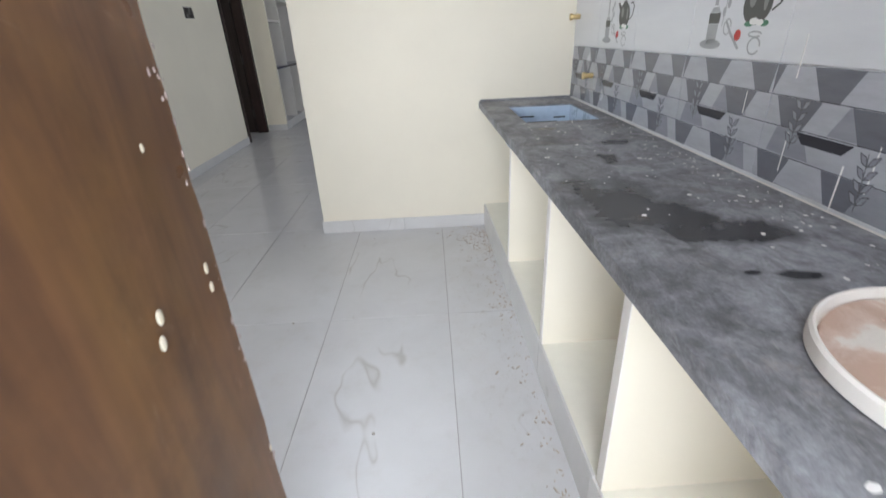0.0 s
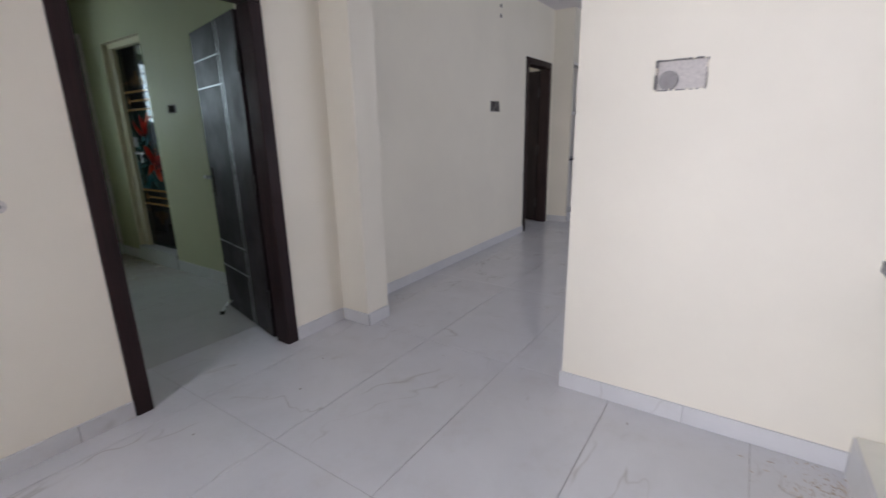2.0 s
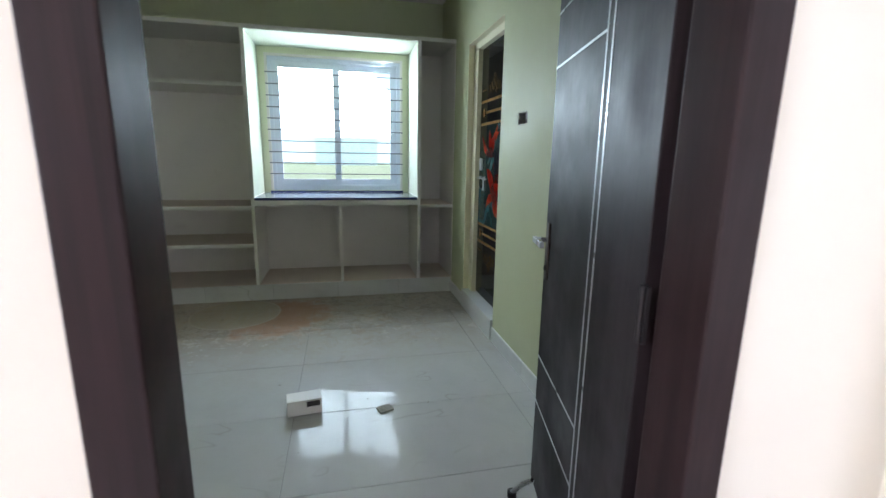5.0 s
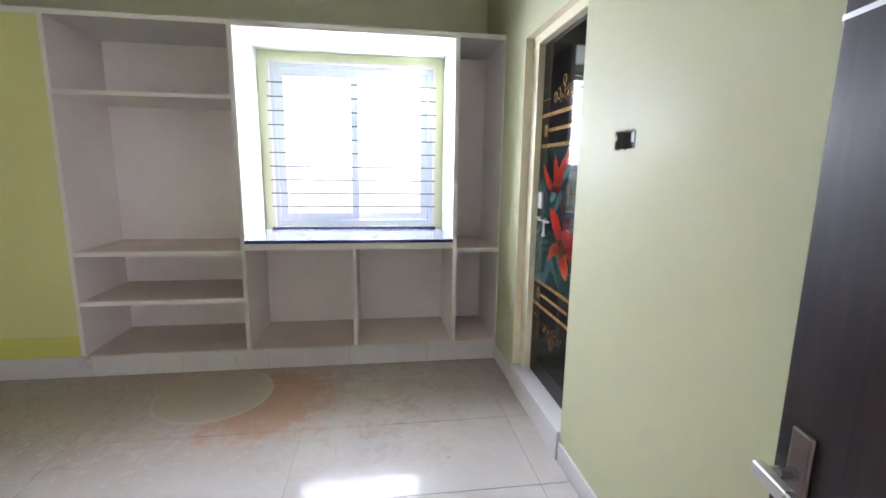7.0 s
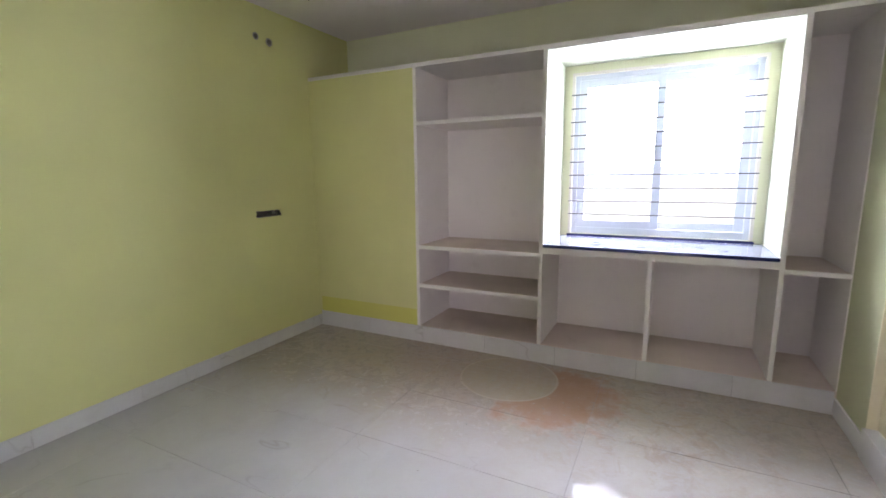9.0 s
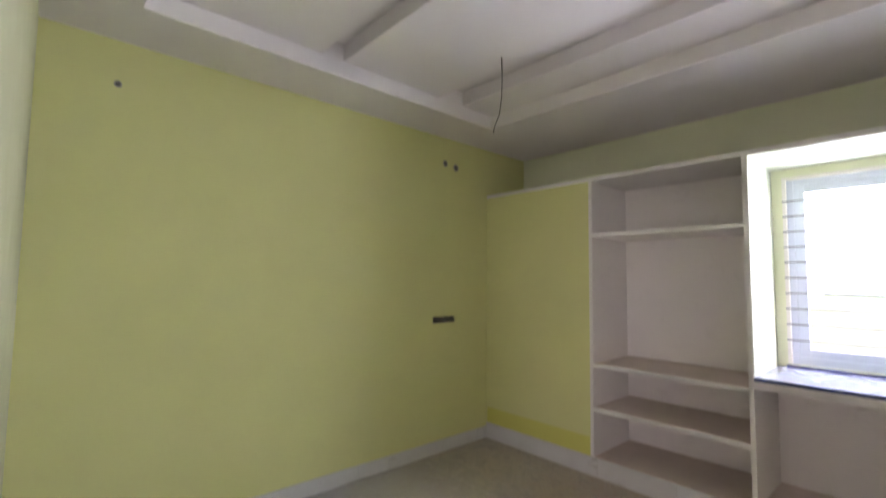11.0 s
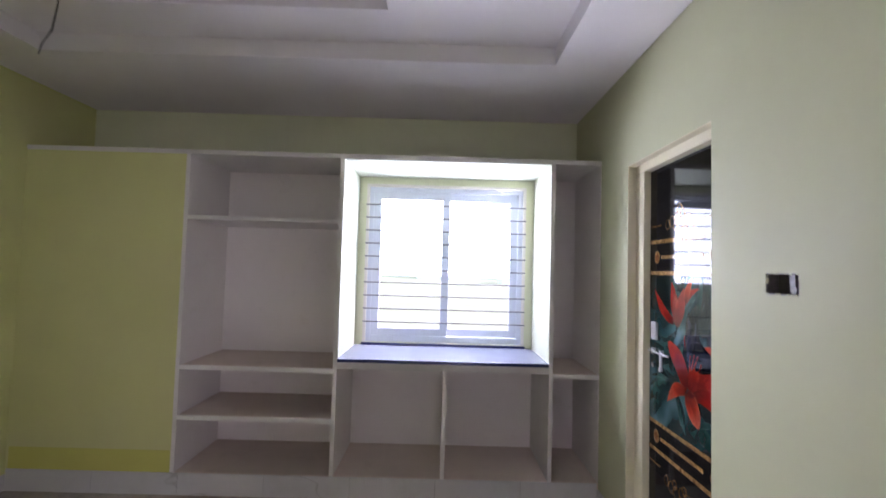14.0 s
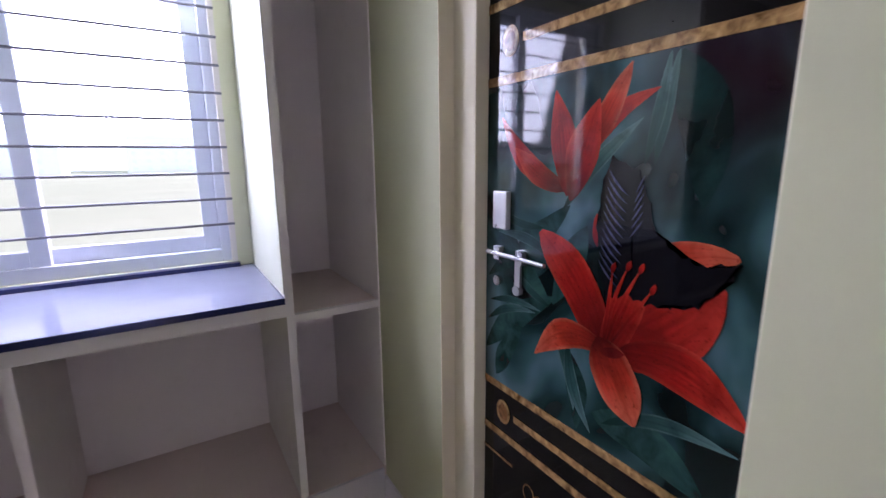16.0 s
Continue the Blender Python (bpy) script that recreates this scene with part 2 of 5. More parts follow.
def glass(name):
    n = Nodes(name, 0.02)
    n.b.inputs["Transmission Weight"].default_value = 1.0
    n.b.inputs["IOR"].default_value = 1.05
    n.colour((0.95, 0.97, 0.97, 1))
    return n.m


CREAM = paint("cream_wall_paint", srgb(238, 231, 214))
PALE_GREEN = paint("pale_green_paint", srgb(194, 195, 160))
LIME = paint("lime_paint", srgb(220, 219, 154))
WHITE = paint("ceiling_white", srgb(236, 230, 230))
LILAC = paint("shelf_white_paint", srgb(243, 237, 232), 0.7, 0.05, 0.14)
EDGE_WHITE = paint("edge_white_paint", srgb(232, 228, 222), 0.55, 0.05, 0.2)
SHELF_DUST = paint("dusty_shelf", srgb(228, 212, 200), 0.85, 0.14, 0.25)
FLOOR = marble("floor_marble", (0.61, 0.61, 0.62, 1), 0.05, grime_at=(0.72, 2.4))
FLOOR_BED = marble("bedroom_floor_marble", (0.49, 0.48, 0.465, 1), 0.02, 0.80, 4.50)
FLOOR_BED.node_tree.nodes["Principled BSDF"].inputs["Specular IOR Level"].default_value = 0.14
SKIRT = marble("skirting_marble", (0.66, 0.65, 0.64, 1), 0.3, smear=0.0)
GROUT = plain("grout", (0.30, 0.29, 0.28, 1), 0.9)
GRANITE = granite("dusty_granite")
SILL_GRANITE = plain("polished_black_granite", (0.018, 0.026, 0.11, 1), 0.08, 0.0, 0.5, 90)
LAMINATE = wood("dark_laminate", (0.012, 0.008, 0.009, 1), (0.034, 0.023, 0.024, 1), 0.5)
FRAME_WOOD = wood("dark_brown_frame", (0.012, 0.006, 0.006, 1), (0.036, 0.017, 0.017, 1), 0.5)
LAMINATE.node_tree.nodes["Principled BSDF"].inputs["Specular IOR Level"].default_value = 0.2
FRAME_WOOD.node_tree.nodes["Principled BSDF"].inputs["Specular IOR Level"].default_value = 0.25
BROWN_WOOD = wood("varnished_brown_wood", (0.060, 0.028, 0.015, 1), (0.205, 0.098, 0.044, 1), 0.38, (6, 6, 0.5), 0.4)
INLAY = plain("silver_inlay", (0.55, 0.55, 0.56, 1), 0.35, 0.6)
STEEL = plain("brushed_steel", (0.62, 0.62, 0.63, 1), 0.3, 1.0)
DARK_METAL = plain("dark_metal", (0.05, 0.045, 0.045, 1), 0.45, 0.8)
PVC = plain("white_upvc", (0.66, 0.71, 0.80, 1), 0.6, 0.0, 0.04)
FILM = plain("blue_protective_film", (0.46, 0.56, 0.68, 1), 0.3, 0.0, 0.1)
GLASS = glass("window_glass")
CEMENT = plain("rough_cement", (0.34, 0.32, 0.29, 1), 0.95, 0.0, 0.45, 60)
CONDUIT = plain("grey_conduit", (0.27, 0.25, 0.24, 1), 0.6, 0.0, 0.3, 40)
PLASTER = plain("broken_plaster", (0.58, 0.54, 0.50, 1), 0.9, 0.0, 0.3, 90)
# dark brown of the box backs, which also paints the shade inside holes
HOLE = plain("hole_shade", (0.13, 0.115, 0.105, 1), 0.9, 0.0, 0.4, 60)
BRASS = plain("brass_fitting", (0.72, 0.55, 0.28, 1), 0.35, 0.9)
LIME_BRIGHT = paint("saturated_lime", srgb(214, 212, 116), 0.55)
BRONZE = plain("dark_bronze_plate", (0.10, 0.08, 0.07, 1), 0.35, 0.7)
# alcove white darkened in colour, as the near window lamp over-lights it
ALCOVE = paint("toned_alcove_white", srgb(193, 197, 178), 0.6)
# pale green lifted in colour, for a wall that gets little light
OUTER_WALL = paint("pale_green_lifted", srgb(226, 228, 198), 0.6)
SPECK = plain("white_paint_spatter", (0.80, 0.79, 0.77, 1), 0.5)
GRILLE = plain("grey_steel_rod", (0.17, 0.18, 0.21, 1), 0.5, 0.4)
CREAM_JAMB = paint("cream_jamb", srgb(226, 217, 188), 0.55)

# ---- mesh helpers ----


def box(bm, x0, x1, y0, y1, z0, z1):
    v = [bm.verts.new((x, y, z)) for x in (x0, x1) for y in (y0, y1) for z in (z0, z1)]
    for f in ((0, 1, 3, 2), (4, 6, 7, 5), (0, 4, 5, 1), (2, 3, 7, 6), (0, 2, 6, 4), (1, 5, 7, 3)):
        bm.faces.new([v[i] for i in f])
    return bm


def boxes(*bs):
    bm = bmesh.new()
    for b in bs:
        box(bm, *b)
    return bm


def bevelled(bm, width=0.003, segments=2):
    bmesh.ops.recalc_face_normals(bm, faces=bm.faces)
    bmesh.ops.bevel(bm, geom=list(bm.edges), offset=width, segments=segments, affect='EDGES', profile=0.5)
    return bm


def rod(bm, a, b, r, n=10, r2=None):
    a, b = Vector(a), Vector(b)
    d = b - a
    m = Matrix.Translation((a + b) / 2) @ d.to_track_quat('Z', 'Y').to_matrix().to_4x4()
    bmesh.ops.create_cone(bm, cap_ends=True, segments=n, radius1=r, radius2=r if r2 is None else r2, depth=d.length, matrix=m)
    return bm


def chain(bm, points, r, n=6):
    for a, b in zip(points, points[1:]):
        rod(bm, a, b, r, n)
    return bm


def mesh(name, bm, material):
    bmesh.ops.recalc_face_normals(bm, faces=bm.faces)
    me = bpy.data.meshes.new(name)
    bm.to_mesh(me)
    bm.free()
    me.materials.append(material)
    return me


def structure(name, bm, material, label="", category=""):
    ob = new(name, mesh(name, bm, material))
    return tagged(ob, label, category or name.split("_")[0], kind="structure")


def thing(name, at, label, category, group=""):
    ob = new(name)
    ob.empty_display_size = 0.1
    ob.matrix_world = at if isinstance(at, Matrix) else Matrix.Translation(at)
    return tagged(ob, label, category, group)


def part(name, bm, material, parent, label=""):
    """One mesh under a thing or a part, in the thing's own coordinates."""
    ob = new(name, mesh(name, bm, material))
    ob.parent = parent
    return tagged(ob, label)


def world_part(name, bm, material, parent, label=""):
    """The same, with the mesh given in world coordinates."""
    ob = part(name, bm, material, parent, label)
    ob.matrix_parent_inverse = Matrix() if parent.parent else parent.matrix_world.inverted()
    return ob


def cells(us, vs, holes):
    """The cells of a grid that lie in no hole (u0, u1, v0, v1)."""
    us = sorted(set(us) | {h[i] for h in holes for i in (0, 1) if us[0] < h[i] < us[1]})
    vs = sorted(set(vs) | {h[i] for h in holes for i in (2, 3) if vs[0] < h[i] < vs[1]})
    for u0, u1 in zip(us, us[1:]):
        for v0, v1 in zip(vs, vs[1:]):
            u, v = (u0 + u1) / 2, (v0 + v1) / 2
            if not any(h[0] < u < h[1] and h[2] < v < h[3] for h in holes):
                yield u0, u1, v0, v1


def wall_x(name, x0, x1, y0, y1, z0, z1, holes, material, label):
    bm = bmesh.new()
    for u0, u1, v0, v1 in cells((y0, y1), (z0, z1), holes):
        box(bm, x0, x1, u0, u1, v0, v1)
    bmesh.ops.remove_doubles(bm, verts=bm.verts, dist=1e-5)
    return structure(name, bm, material, label, "wall")


def wall_y(name, y0, y1, x0, x1, z0, z1, holes, material, label):
    bm = bmesh.new()
    for u0, u1, v0, v1 in cells((x0, x1), (z0, z1), holes):
        box(bm, u0, u1, y0, y1, v0, v1)
    bmesh.ops.remove_doubles(bm, verts=bm.verts, dist=1e-5)
    return structure(name, bm, material, label, "wall")


# ---- the plan ----
TOP = 2.92                              # room height
BED_X, BED_IN = -2.085, -2.345           # wall between kitchen and bedroom: its two faces
HALL_X = -2.15                          # long hall wall
PART_Y, PART_X = 3.06, -0.38            # kitchen partition
TILE_X = 1.37                           # tiled kitchen wall
BATH_Y, LIME_Y = 3.068, -1.093          # bedroom side walls
NICHE_X, BACK_X, GLAZE_X = -5.835, -6.45, -6.50
DOOR_L, DOOR_R, DOOR_H = 1.65, 2.65, 2.16
FAR_D0, FAR_D1 = 6.45, 7.30             # hall door
BATH_D0, BATH_D1, BATH_Z1 = -5.364, -4.520, 2.296
ALC_Y0, ALC_Y1 = 1.185, 2.722
WIN = (1.273, 2.635, 0.994, 2.34)

# ---- large structure ----
structure("floor", boxes((-9.0, 4.2, -2.2, 10.6, -0.12, -0.003)), GROUT, "cement bed under the polished floor tiles", "floor")

dsw = (1.285, 1.375, 1.594, 1.668)
hsw = (5.52, 5.74, 1.555, 1.675)
wall_x("wall_bedroom_door", BED_IN + 0.008, BED_X, -0.5, 3.30, 0, TOP, [(DOOR_L, DOOR_R, -1, DOOR_H), dsw], CREAM, "cream painted plaster wall with a doorway")
wall_x("wall_bedroom_inner", BED_IN, BED_IN + 0.008, LIME_Y, BATH_Y, 0, TOP, [(DOOR_L, DOOR_R, -1, DOOR_H)], PALE_GREEN, "pale green painted bedroom wall")
wall_x("wall_hall", HALL_X - 0.2, HALL_X, 3.30, 7.36, 0, TOP, [(FAR_D0, FAR_D1, -1, 2.24), hsw], CREAM, "long cream hall wall with a dark door")
structure("wall_pilaster", boxes((BED_X, -1.83, 3.082, 3.30, 0, TOP)), CREAM, "cream plaster pilaster at the hall entrance", "pilaster")
kbox = (-0.055, 0.14, 1.505, 1.63)
wall_y("wall_partition", PART_Y, PART_Y + 0.13, PART_X, 3.75, 0, TOP, [kbox], CREAM, "cream partition wall beside the kitchen counter")
wall_x("wall_tiles", TILE_X + 0.008, TILE_X + 0.15, -0.5, PART_Y, 0, TOP, [], CREAM, "kitchen wall behind the tiles")
# the second hole is an unseen window, added for the fill lamp
wall_y("wall_kitchen_back", -0.5, -0.38, BED_X, TILE_X + 0.15, 0, TOP, [(0.06, 0.76, -1, 2.12), (-1.7, -0.4, 1.05, 2.25)], CREAM, "cream kitchen wall with the entrance doorway")
# unseen closing wall, its opening added to let the hall fill lamp in
wall_x("wall_living_window", 3.62, 3.75, PART_Y, 10.2, 0, TOP, [(4.2, 7.0, 0.5, 2.5)], CREAM, "unseen cream closing wall with an added opening for the hall fill lamp")
wall_y("wall_living_end", 10.1, 10.25, -3.0, 3.75, 0, TOP, [], CREAM, "cream living room end wall")
structure("wall_hall_pier", boxes((-2.5, -2.35, 7.36, 10.1, 0, TOP), (-2.35, -1.86, 7.36, 10.1, 2.242, TOP)), CREAM, "cream wall behind the hall shelves", "wall")
wall_y("wall_bath", BATH_Y, BATH_Y + 0.15, BACK_X - 0.2, BED_IN + 0.008, 0, TOP, [(BATH_D0, BATH_D1, -1, BATH_Z1), (-4.205, -4.055, 1.567, 1.644)], PALE_GREEN, "pale green wall with the bathroom door")
wall_y("wall_lime", LIME_Y - 0.12, LIME_Y, BACK_X - 0.2, BED_IN + 0.008, 0, TOP, [(-5.385, -5.105, 1.165, 1.225)], LIME, "lime green painted bedroom wall")
wall_x("wall_window", BACK_X - 0.2, BACK_X, LIME_Y, BATH_Y, 0, TOP, [WIN], OUTER_WALL, "outer wall round the bedroom window")
structure("wall_lime_closure", boxes((BACK_X, NICHE_X, LIME_Y, 0.06, 0, 2.41)), LIME, "lime green plastered front beside the open shelves", "wall")
structure("wall_bathroom_rear", boxes((-6.6, -2.4, 4.6, 4.7, 0, TOP), (-2.47, -2.36, BATH_Y + 0.15, 4.6, 0, TOP), (-6.65, -6.55, BATH_Y + 0.15, 4.6, 0, TOP)), CREAM, "plain walls closing the bathroom", "wall")

# ceilings
bm = bmesh.new()
HALL_TRAY = (-1.72, 3.1, 6.4, 9.7)
for c in cells((BED_IN + 0.01, 3.75), (-0.5, 10.25), [HALL_TRAY]):
    box(bm, *c, TOP, TOP + 0.12)
box(bm, *HALL_TRAY, TOP + 0.12, TOP + 0.2)
for k in range(6):
    box(bm, -1.6, 1.0, 7.4 + 0.3 * k, 7.52 + 0.3 * k, TOP + 0.06, TOP + 0.121)
structure("ceiling_kitchen", bm, WHITE, "flat white plastered ceiling", "ceiling")
PANEL, TRAY = 3.03, (-5.36, -2.74, -0.62, 2.60)
bm = bmesh.new()
for c in cells((BACK_X - 0.2, BED_IN + 0.01), (LIME_Y - 0.12, 4.7), [TRAY]):
    box(bm, *c, TOP, TOP + 0.4)
grooves = [(-3.40, -3.25, 0.63, 2.27), (-4.32, -2.9, 1.96, 2.27), (-3.87, -3.71, -0.62, 1.59), (-5.0, -3.71, 1.385, 1.59), (-5.0, -4.74, -0.62, 1.59)]
for c in cells(TRAY[:2], TRAY[2:], grooves):
    box(bm, *c, PANEL, PANEL + 0.16)
box(bm, *TRAY, PANEL + 0.115, PANEL + 0.3)
structure("ceiling_bedroom", bm, WHITE, "white plaster tray ceiling with sunken decorative grooves", "ceiling")

# ---- skirting ----


def skirting(name, runs, height=0.09, thick=0.012):
    """Marble skirting in pieces of 0.6 m: runs of (axis, fixed face, outward sign, from, to)."""
    bm = bmesh.new()
    for axis, face, sign, a, b in runs:
        lo, hi = sorted((face, face + sign * (thick - 0.004)))
        box(bm, *((lo, hi, a, b) if axis == 'x' else (a, b, lo, hi)), 0, height - 0.004)
    base = structure(name, bm, GROUT, "pale marble skirting tiles along the wall foot", "skirting")
    made = {}
    for axis, face, sign, a, b in runs:
        u = a
        while u < b - 1e-4:
            w = min(0.6, b - u)
            key = (axis, round(w, 4))
            if key not in made:
                h = w / 2 - 0.0012
                pb = boxes((-thick / 2, thick / 2, -h, h, 0, height) if axis == 'x' else (-h, h, -thick / 2, thick / 2, 0, height))
                made[key] = mesh("tile", bevelled(pb, 0.0015, 1), SKIRT)
            ob = new("tile", made[key])
            ob.parent = base
            c = face + sign * thick / 2
            ob.location = (c, u + w / 2, 0) if axis == 'x' else (u + w / 2, c, 0)
            u += w
    return base


skirting("baseboard_kitchen", [('x', BED_X, 1, -0.38, DOOR_L), ('x', BED_X, 1, DOOR_R, 3.07), ('y', 3.082, -1, BED_X + 0.012, -1.818),
                               ('x', -1.83, 1, 3.082, 3.30), ('x', HALL_X, 1, 3.30, FAR_D0), ('y', PART_Y, -1, PART_X - 0.012, 0.84), ('x', PART_X, -1, PART_Y, PART_Y + 0.13),
                               ('y', 7.36, -1, HALL_X, -1.85)])
skirting("baseboard_bedroom", [('y', BATH_Y, -1, NICHE_X, BATH_D0), ('y', BATH_Y, -1, BATH_D1, BED_IN), ('y', LIME_Y, 1, NICHE_X, BED_IN),
                               ('x', BED_IN, -1, LIME_Y + 0.012, DOOR_L), ('x', BED_IN, -1, DOOR_R, BATH_Y - 0.012)], 0.11)
skirting("baseboard_niche", [('x', NICHE_X, 1, LIME_Y + 0.012, BATH_Y - 0.012)], 0.15)

# ---- doors ----


def door_frame(name, at, width, height, depth, w, label):
    """A frame in the yz plane: local x is through the wall, y across, z up."""
    f = tagged(thing(name, at, label, "door frame"), kind="structure")
    part("jamb", bevelled(boxes((0, depth, 0, w, 0, height - w)), 0.004), FRAME_WOOD, f)
    part("jamb", bevelled(boxes((0, depth, width - w, width, 0, height - w)), 0.004), FRAME_WOOD, f)
    part("head", bevelled(boxes((0, depth, 0, width, height - w + 0.001, height)), 0.004), FRAME_WOOD, f)
    return f


door_frame("door_frame_1", (-2.195, DOOR_L + 0.002, 0), DOOR_R - DOOR_L - 0.004, DOOR_H - 0.003, 0.122, 0.08, "dark brown wooden frame of the bedroom doorway")
door_frame("door_frame_2", (HALL_X - 0.13, FAR_D0 + 0.002, 0), FAR_D1 - FAR_D0 - 0.004, 2.237, 0.142, 0.08, "dark brown wooden frame of the hall door")


def flush_door(name, m, width, height, label):
    d = tagged(thing(name, m, label, "door"), kind="structure")
    leaf = part("leaf", bevelled(boxes((0, width, -0.036, 0, 0, height)), 0.003), LAMINATE, d)
    for u in (0.295, 0.335):
        part("inlay", boxes((u, u + 0.007, -0.001, 0.0015, 0.0, height)), INLAY, leaf, "silver inlay strip")
    for z in (0.36, 0.56, height - 0.38, height - 0.20):
        part("inlay", boxes((0.342, width, -0.001, 0.0015, z, z + 0.007)), INLAY, leaf, "silver inlay strip")
    hd = part("handle", bevelled(boxes((width - 0.075, width - 0.035, 0.0, 0.008, 0.90, 1.12)), 0.004), BRONZE, d, "dark bronze handle plate")
    hb = bmesh.new()
    rod(hb, (width - 0.055, 0.004, 1.055), (width - 0.055, 0.052, 1.055), 0.010, 12)
    box(hb, width - 0.165, width - 0.042, 0.044, 0.060, 1.044, 1.066)
    part("lever", bevelled(hb, 0.002, 1), STEEL, hd, "flat steel lever")
    kb = bmesh.new()
    rod(kb, (width - 0.055, 0.006, 0.945), (width - 0.055, 0.013, 0.945), 0.010, 12)
    part("keyhole", kb, DARK_METAL, hd)
    for z in (0.28, 1.05, height - 0.28):
        h = boxes((-0.022, 0.012, -0.004, 0.003, z - 0.06, z + 0.06))
        rod(h, (-0.006, 0.006, z - 0.06), (-0.006, 0.006, z + 0.06), 0.007, 8)
        part("hinge", h, DARK_METAL, d, "black iron hinge")
    return d


flush_door("door_1", pose(-2.237, 2.570, 0.012, 0, 0, 167.6), 0.85, 2.05, "open dark laminate bedroom door with silver inlay lines")
flush_door("door_2", pose(HALL_X - 0.14, FAR_D1 - 0.085, 0.012, 0, 0, 172), 0.80, 2.13, "open dark laminate door off the hall")

stop = thing("door_stopper", (-2.94, 2.66, 0.0), "small steel foot stopper hanging from the bedroom door", "door stopper")
sb = bmesh.new()
chain(sb, [(0.02, 0.03, 0.11), (-0.01, 0.0, 0.07), (-0.035, -0.03, 0.02)], 0.010, 8)
part("arm", sb, STEEL, stop)
sb = bmesh.new()
rod(sb, (-0.035, -0.03, 0.0), (-0.035, -0.03, 0.026), 0.019, 12)
part("rubber_foot", sb, DARK_METAL, stop, "black rubber foot")

# kitchen entrance door, open against the counter aisle
kd = tagged(thing("door_3", (0.083, -0.37, 0.012), "open varnished brown wooden door with paint splashes", "door"), kind="structure")
rng = random.Random(4)
lb = bmesh.new()
n_up = 46
rows_ = []
for i in range(n_up + 1):
    z = 2.07 * i / n_up
    e = rng.uniform(-0.0035, 0.0025)
    rows_.append([lb.verts.new(p) for p in ((0, 0, z), (0.038, 0, z), (0.038 - 0.003, 0.966 + e, z), (0.031, 0.970 + e, z), (0.004, 0.970 + e, z), (0, 0.966, z))])
for a, b in zip(rows_, rows_[1:]):
    for k in range(6):
        lb.faces.new((a[k], a[(k + 1) % 6], b[(k + 1) % 6], b[k]))
lb.faces.new(rows_[0]), lb.faces.new(rows_[-1])
part("leaf", lb, BROWN_WOOD, kd)
DROP = plain("dried_paint", (0.72, 0.66, 0.52, 1), 0.5)
for y, z, r in ((0.81, 1.008, 0.008), (0.80, 0.978, 0.008), (0.93, 1.008, 0.0065), (0.93, 0.978, 0.0065), (0.88, 1.188, 0.004), (0.955, 0.62, 0.005)):
    pb = bmesh.new()
    bmesh.ops.create_uvsphere(pb, u_segments=10, v_segments=6, radius=r, matrix=Matrix.Translation((0.0385, y, z)) @ Matrix.Diagonal((0.18, 0.8, 1.35, 1)))
    part("paint_drop", pb, DROP, kd, "dried cream paint drop")
WORN = plain("worn_paint", (0.48, 0.40, 0.38, 1), 0.7, 0.0, 0.3, 60)
for k in range(70):
    z = rng.uniform(0.25, 1.75)
    y = 0.966 - abs(rng.gauss(0, 0.010))
    pb = bmesh.new()
    bmesh.ops.create_icosphere(pb, subdivisions=1, radius=rng.uniform(0.0012, 0.0042), matrix=Matrix.Translation((0.0375, y, z)) @ Matrix.Diagonal((0.2, 0.7, rng.uniform(0.8, 2.4), 1)))
    part("paint_flake", pb, WORN, kd, "scuffed pale paint")
tagged(structure("door_frame_3", boxes((0.062, 0.082, -0.49, -0.39, 0, 2.10), (0.74, 0.758, -0.49, -0.39, 0, 2.10), (0.062, 0.758, -0.49, -0.39, 2.10, 2.118)), BROWN_WOOD, "brown wooden frame of the kitchen entrance", "door frame"))

# ---- bedroom built-ins ----
loft = structure("loft_slab", boxes((BACK_X, NICHE_X + 0.006, LIME_Y, BATH_Y, 2.41, 2.442)), EDGE_WHITE, "thin white painted loft slab over the niches", "loft shelf")
structure("niche_base", boxes((BACK_X, NICHE_X, 0.06, BATH_Y, 0, 0.152)), SHELF_DUST, "raised dusty floor of the wall niches", "niche base")
structure("loft_back", boxes((BACK_X, BACK_X + 0.006, LIME_Y, BATH_Y, 2.442, TOP)), OUTER_WALL, "pale green wall above the loft slab", "wall")

# strip of more saturated lime along the foot of the closure
structure("paint_patch", boxes((NICHE_X - 0.001, NICHE_X + 0.003, LIME_Y + 0.02, 0.05, 0.15, 0.30)), LIME_BRIGHT, "more saturated lime strip above the skirting", "wall")
P = 0.028


def slab(y0, y1, z, x0=BACK_X + 0.006, x1=NICHE_X):
    return boxes((x0, x1, y0, y1, z - P, z))


su = thing("open_shelf_unit", (-6.1, 0.63, 0.152), "white painted open wall shelves with dusty boards", "shelf unit")
world_part("back_panel", boxes((BACK_X, BACK_X + 0.006, 0.088, 1.172, 0.152, 2.41)), LILAC, su)
world_part("side_panel", boxes((BACK_X, NICHE_X + 0.003, 0.06, 0.088, 0.152, 2.41)), LILAC, su)
world_part("side_panel", boxes((BACK_X, NICHE_X + 0.003, 1.172, 1.200, 0.152, 2.41)), LILAC, su)
for z in (1.964, 0.895, 0.543):
    sh = world_part("shelf", slab(0.088, 1.172, z), LILAC, su, "white board with brown dust")
    world_part("edge", boxes((NICHE_X - 0.001, NICHE_X + 0.003, 0.088, 1.172, z - P, z + 0.001)), EDGE_WHITE, sh)
    if z < 1.5:
        world_part("dust", boxes((BACK_X + 0.008, NICHE_X - 0.02, 0.09, 1.17, z, z + 0.002)), SHELF_DUST, sh, "layer of brown dust")
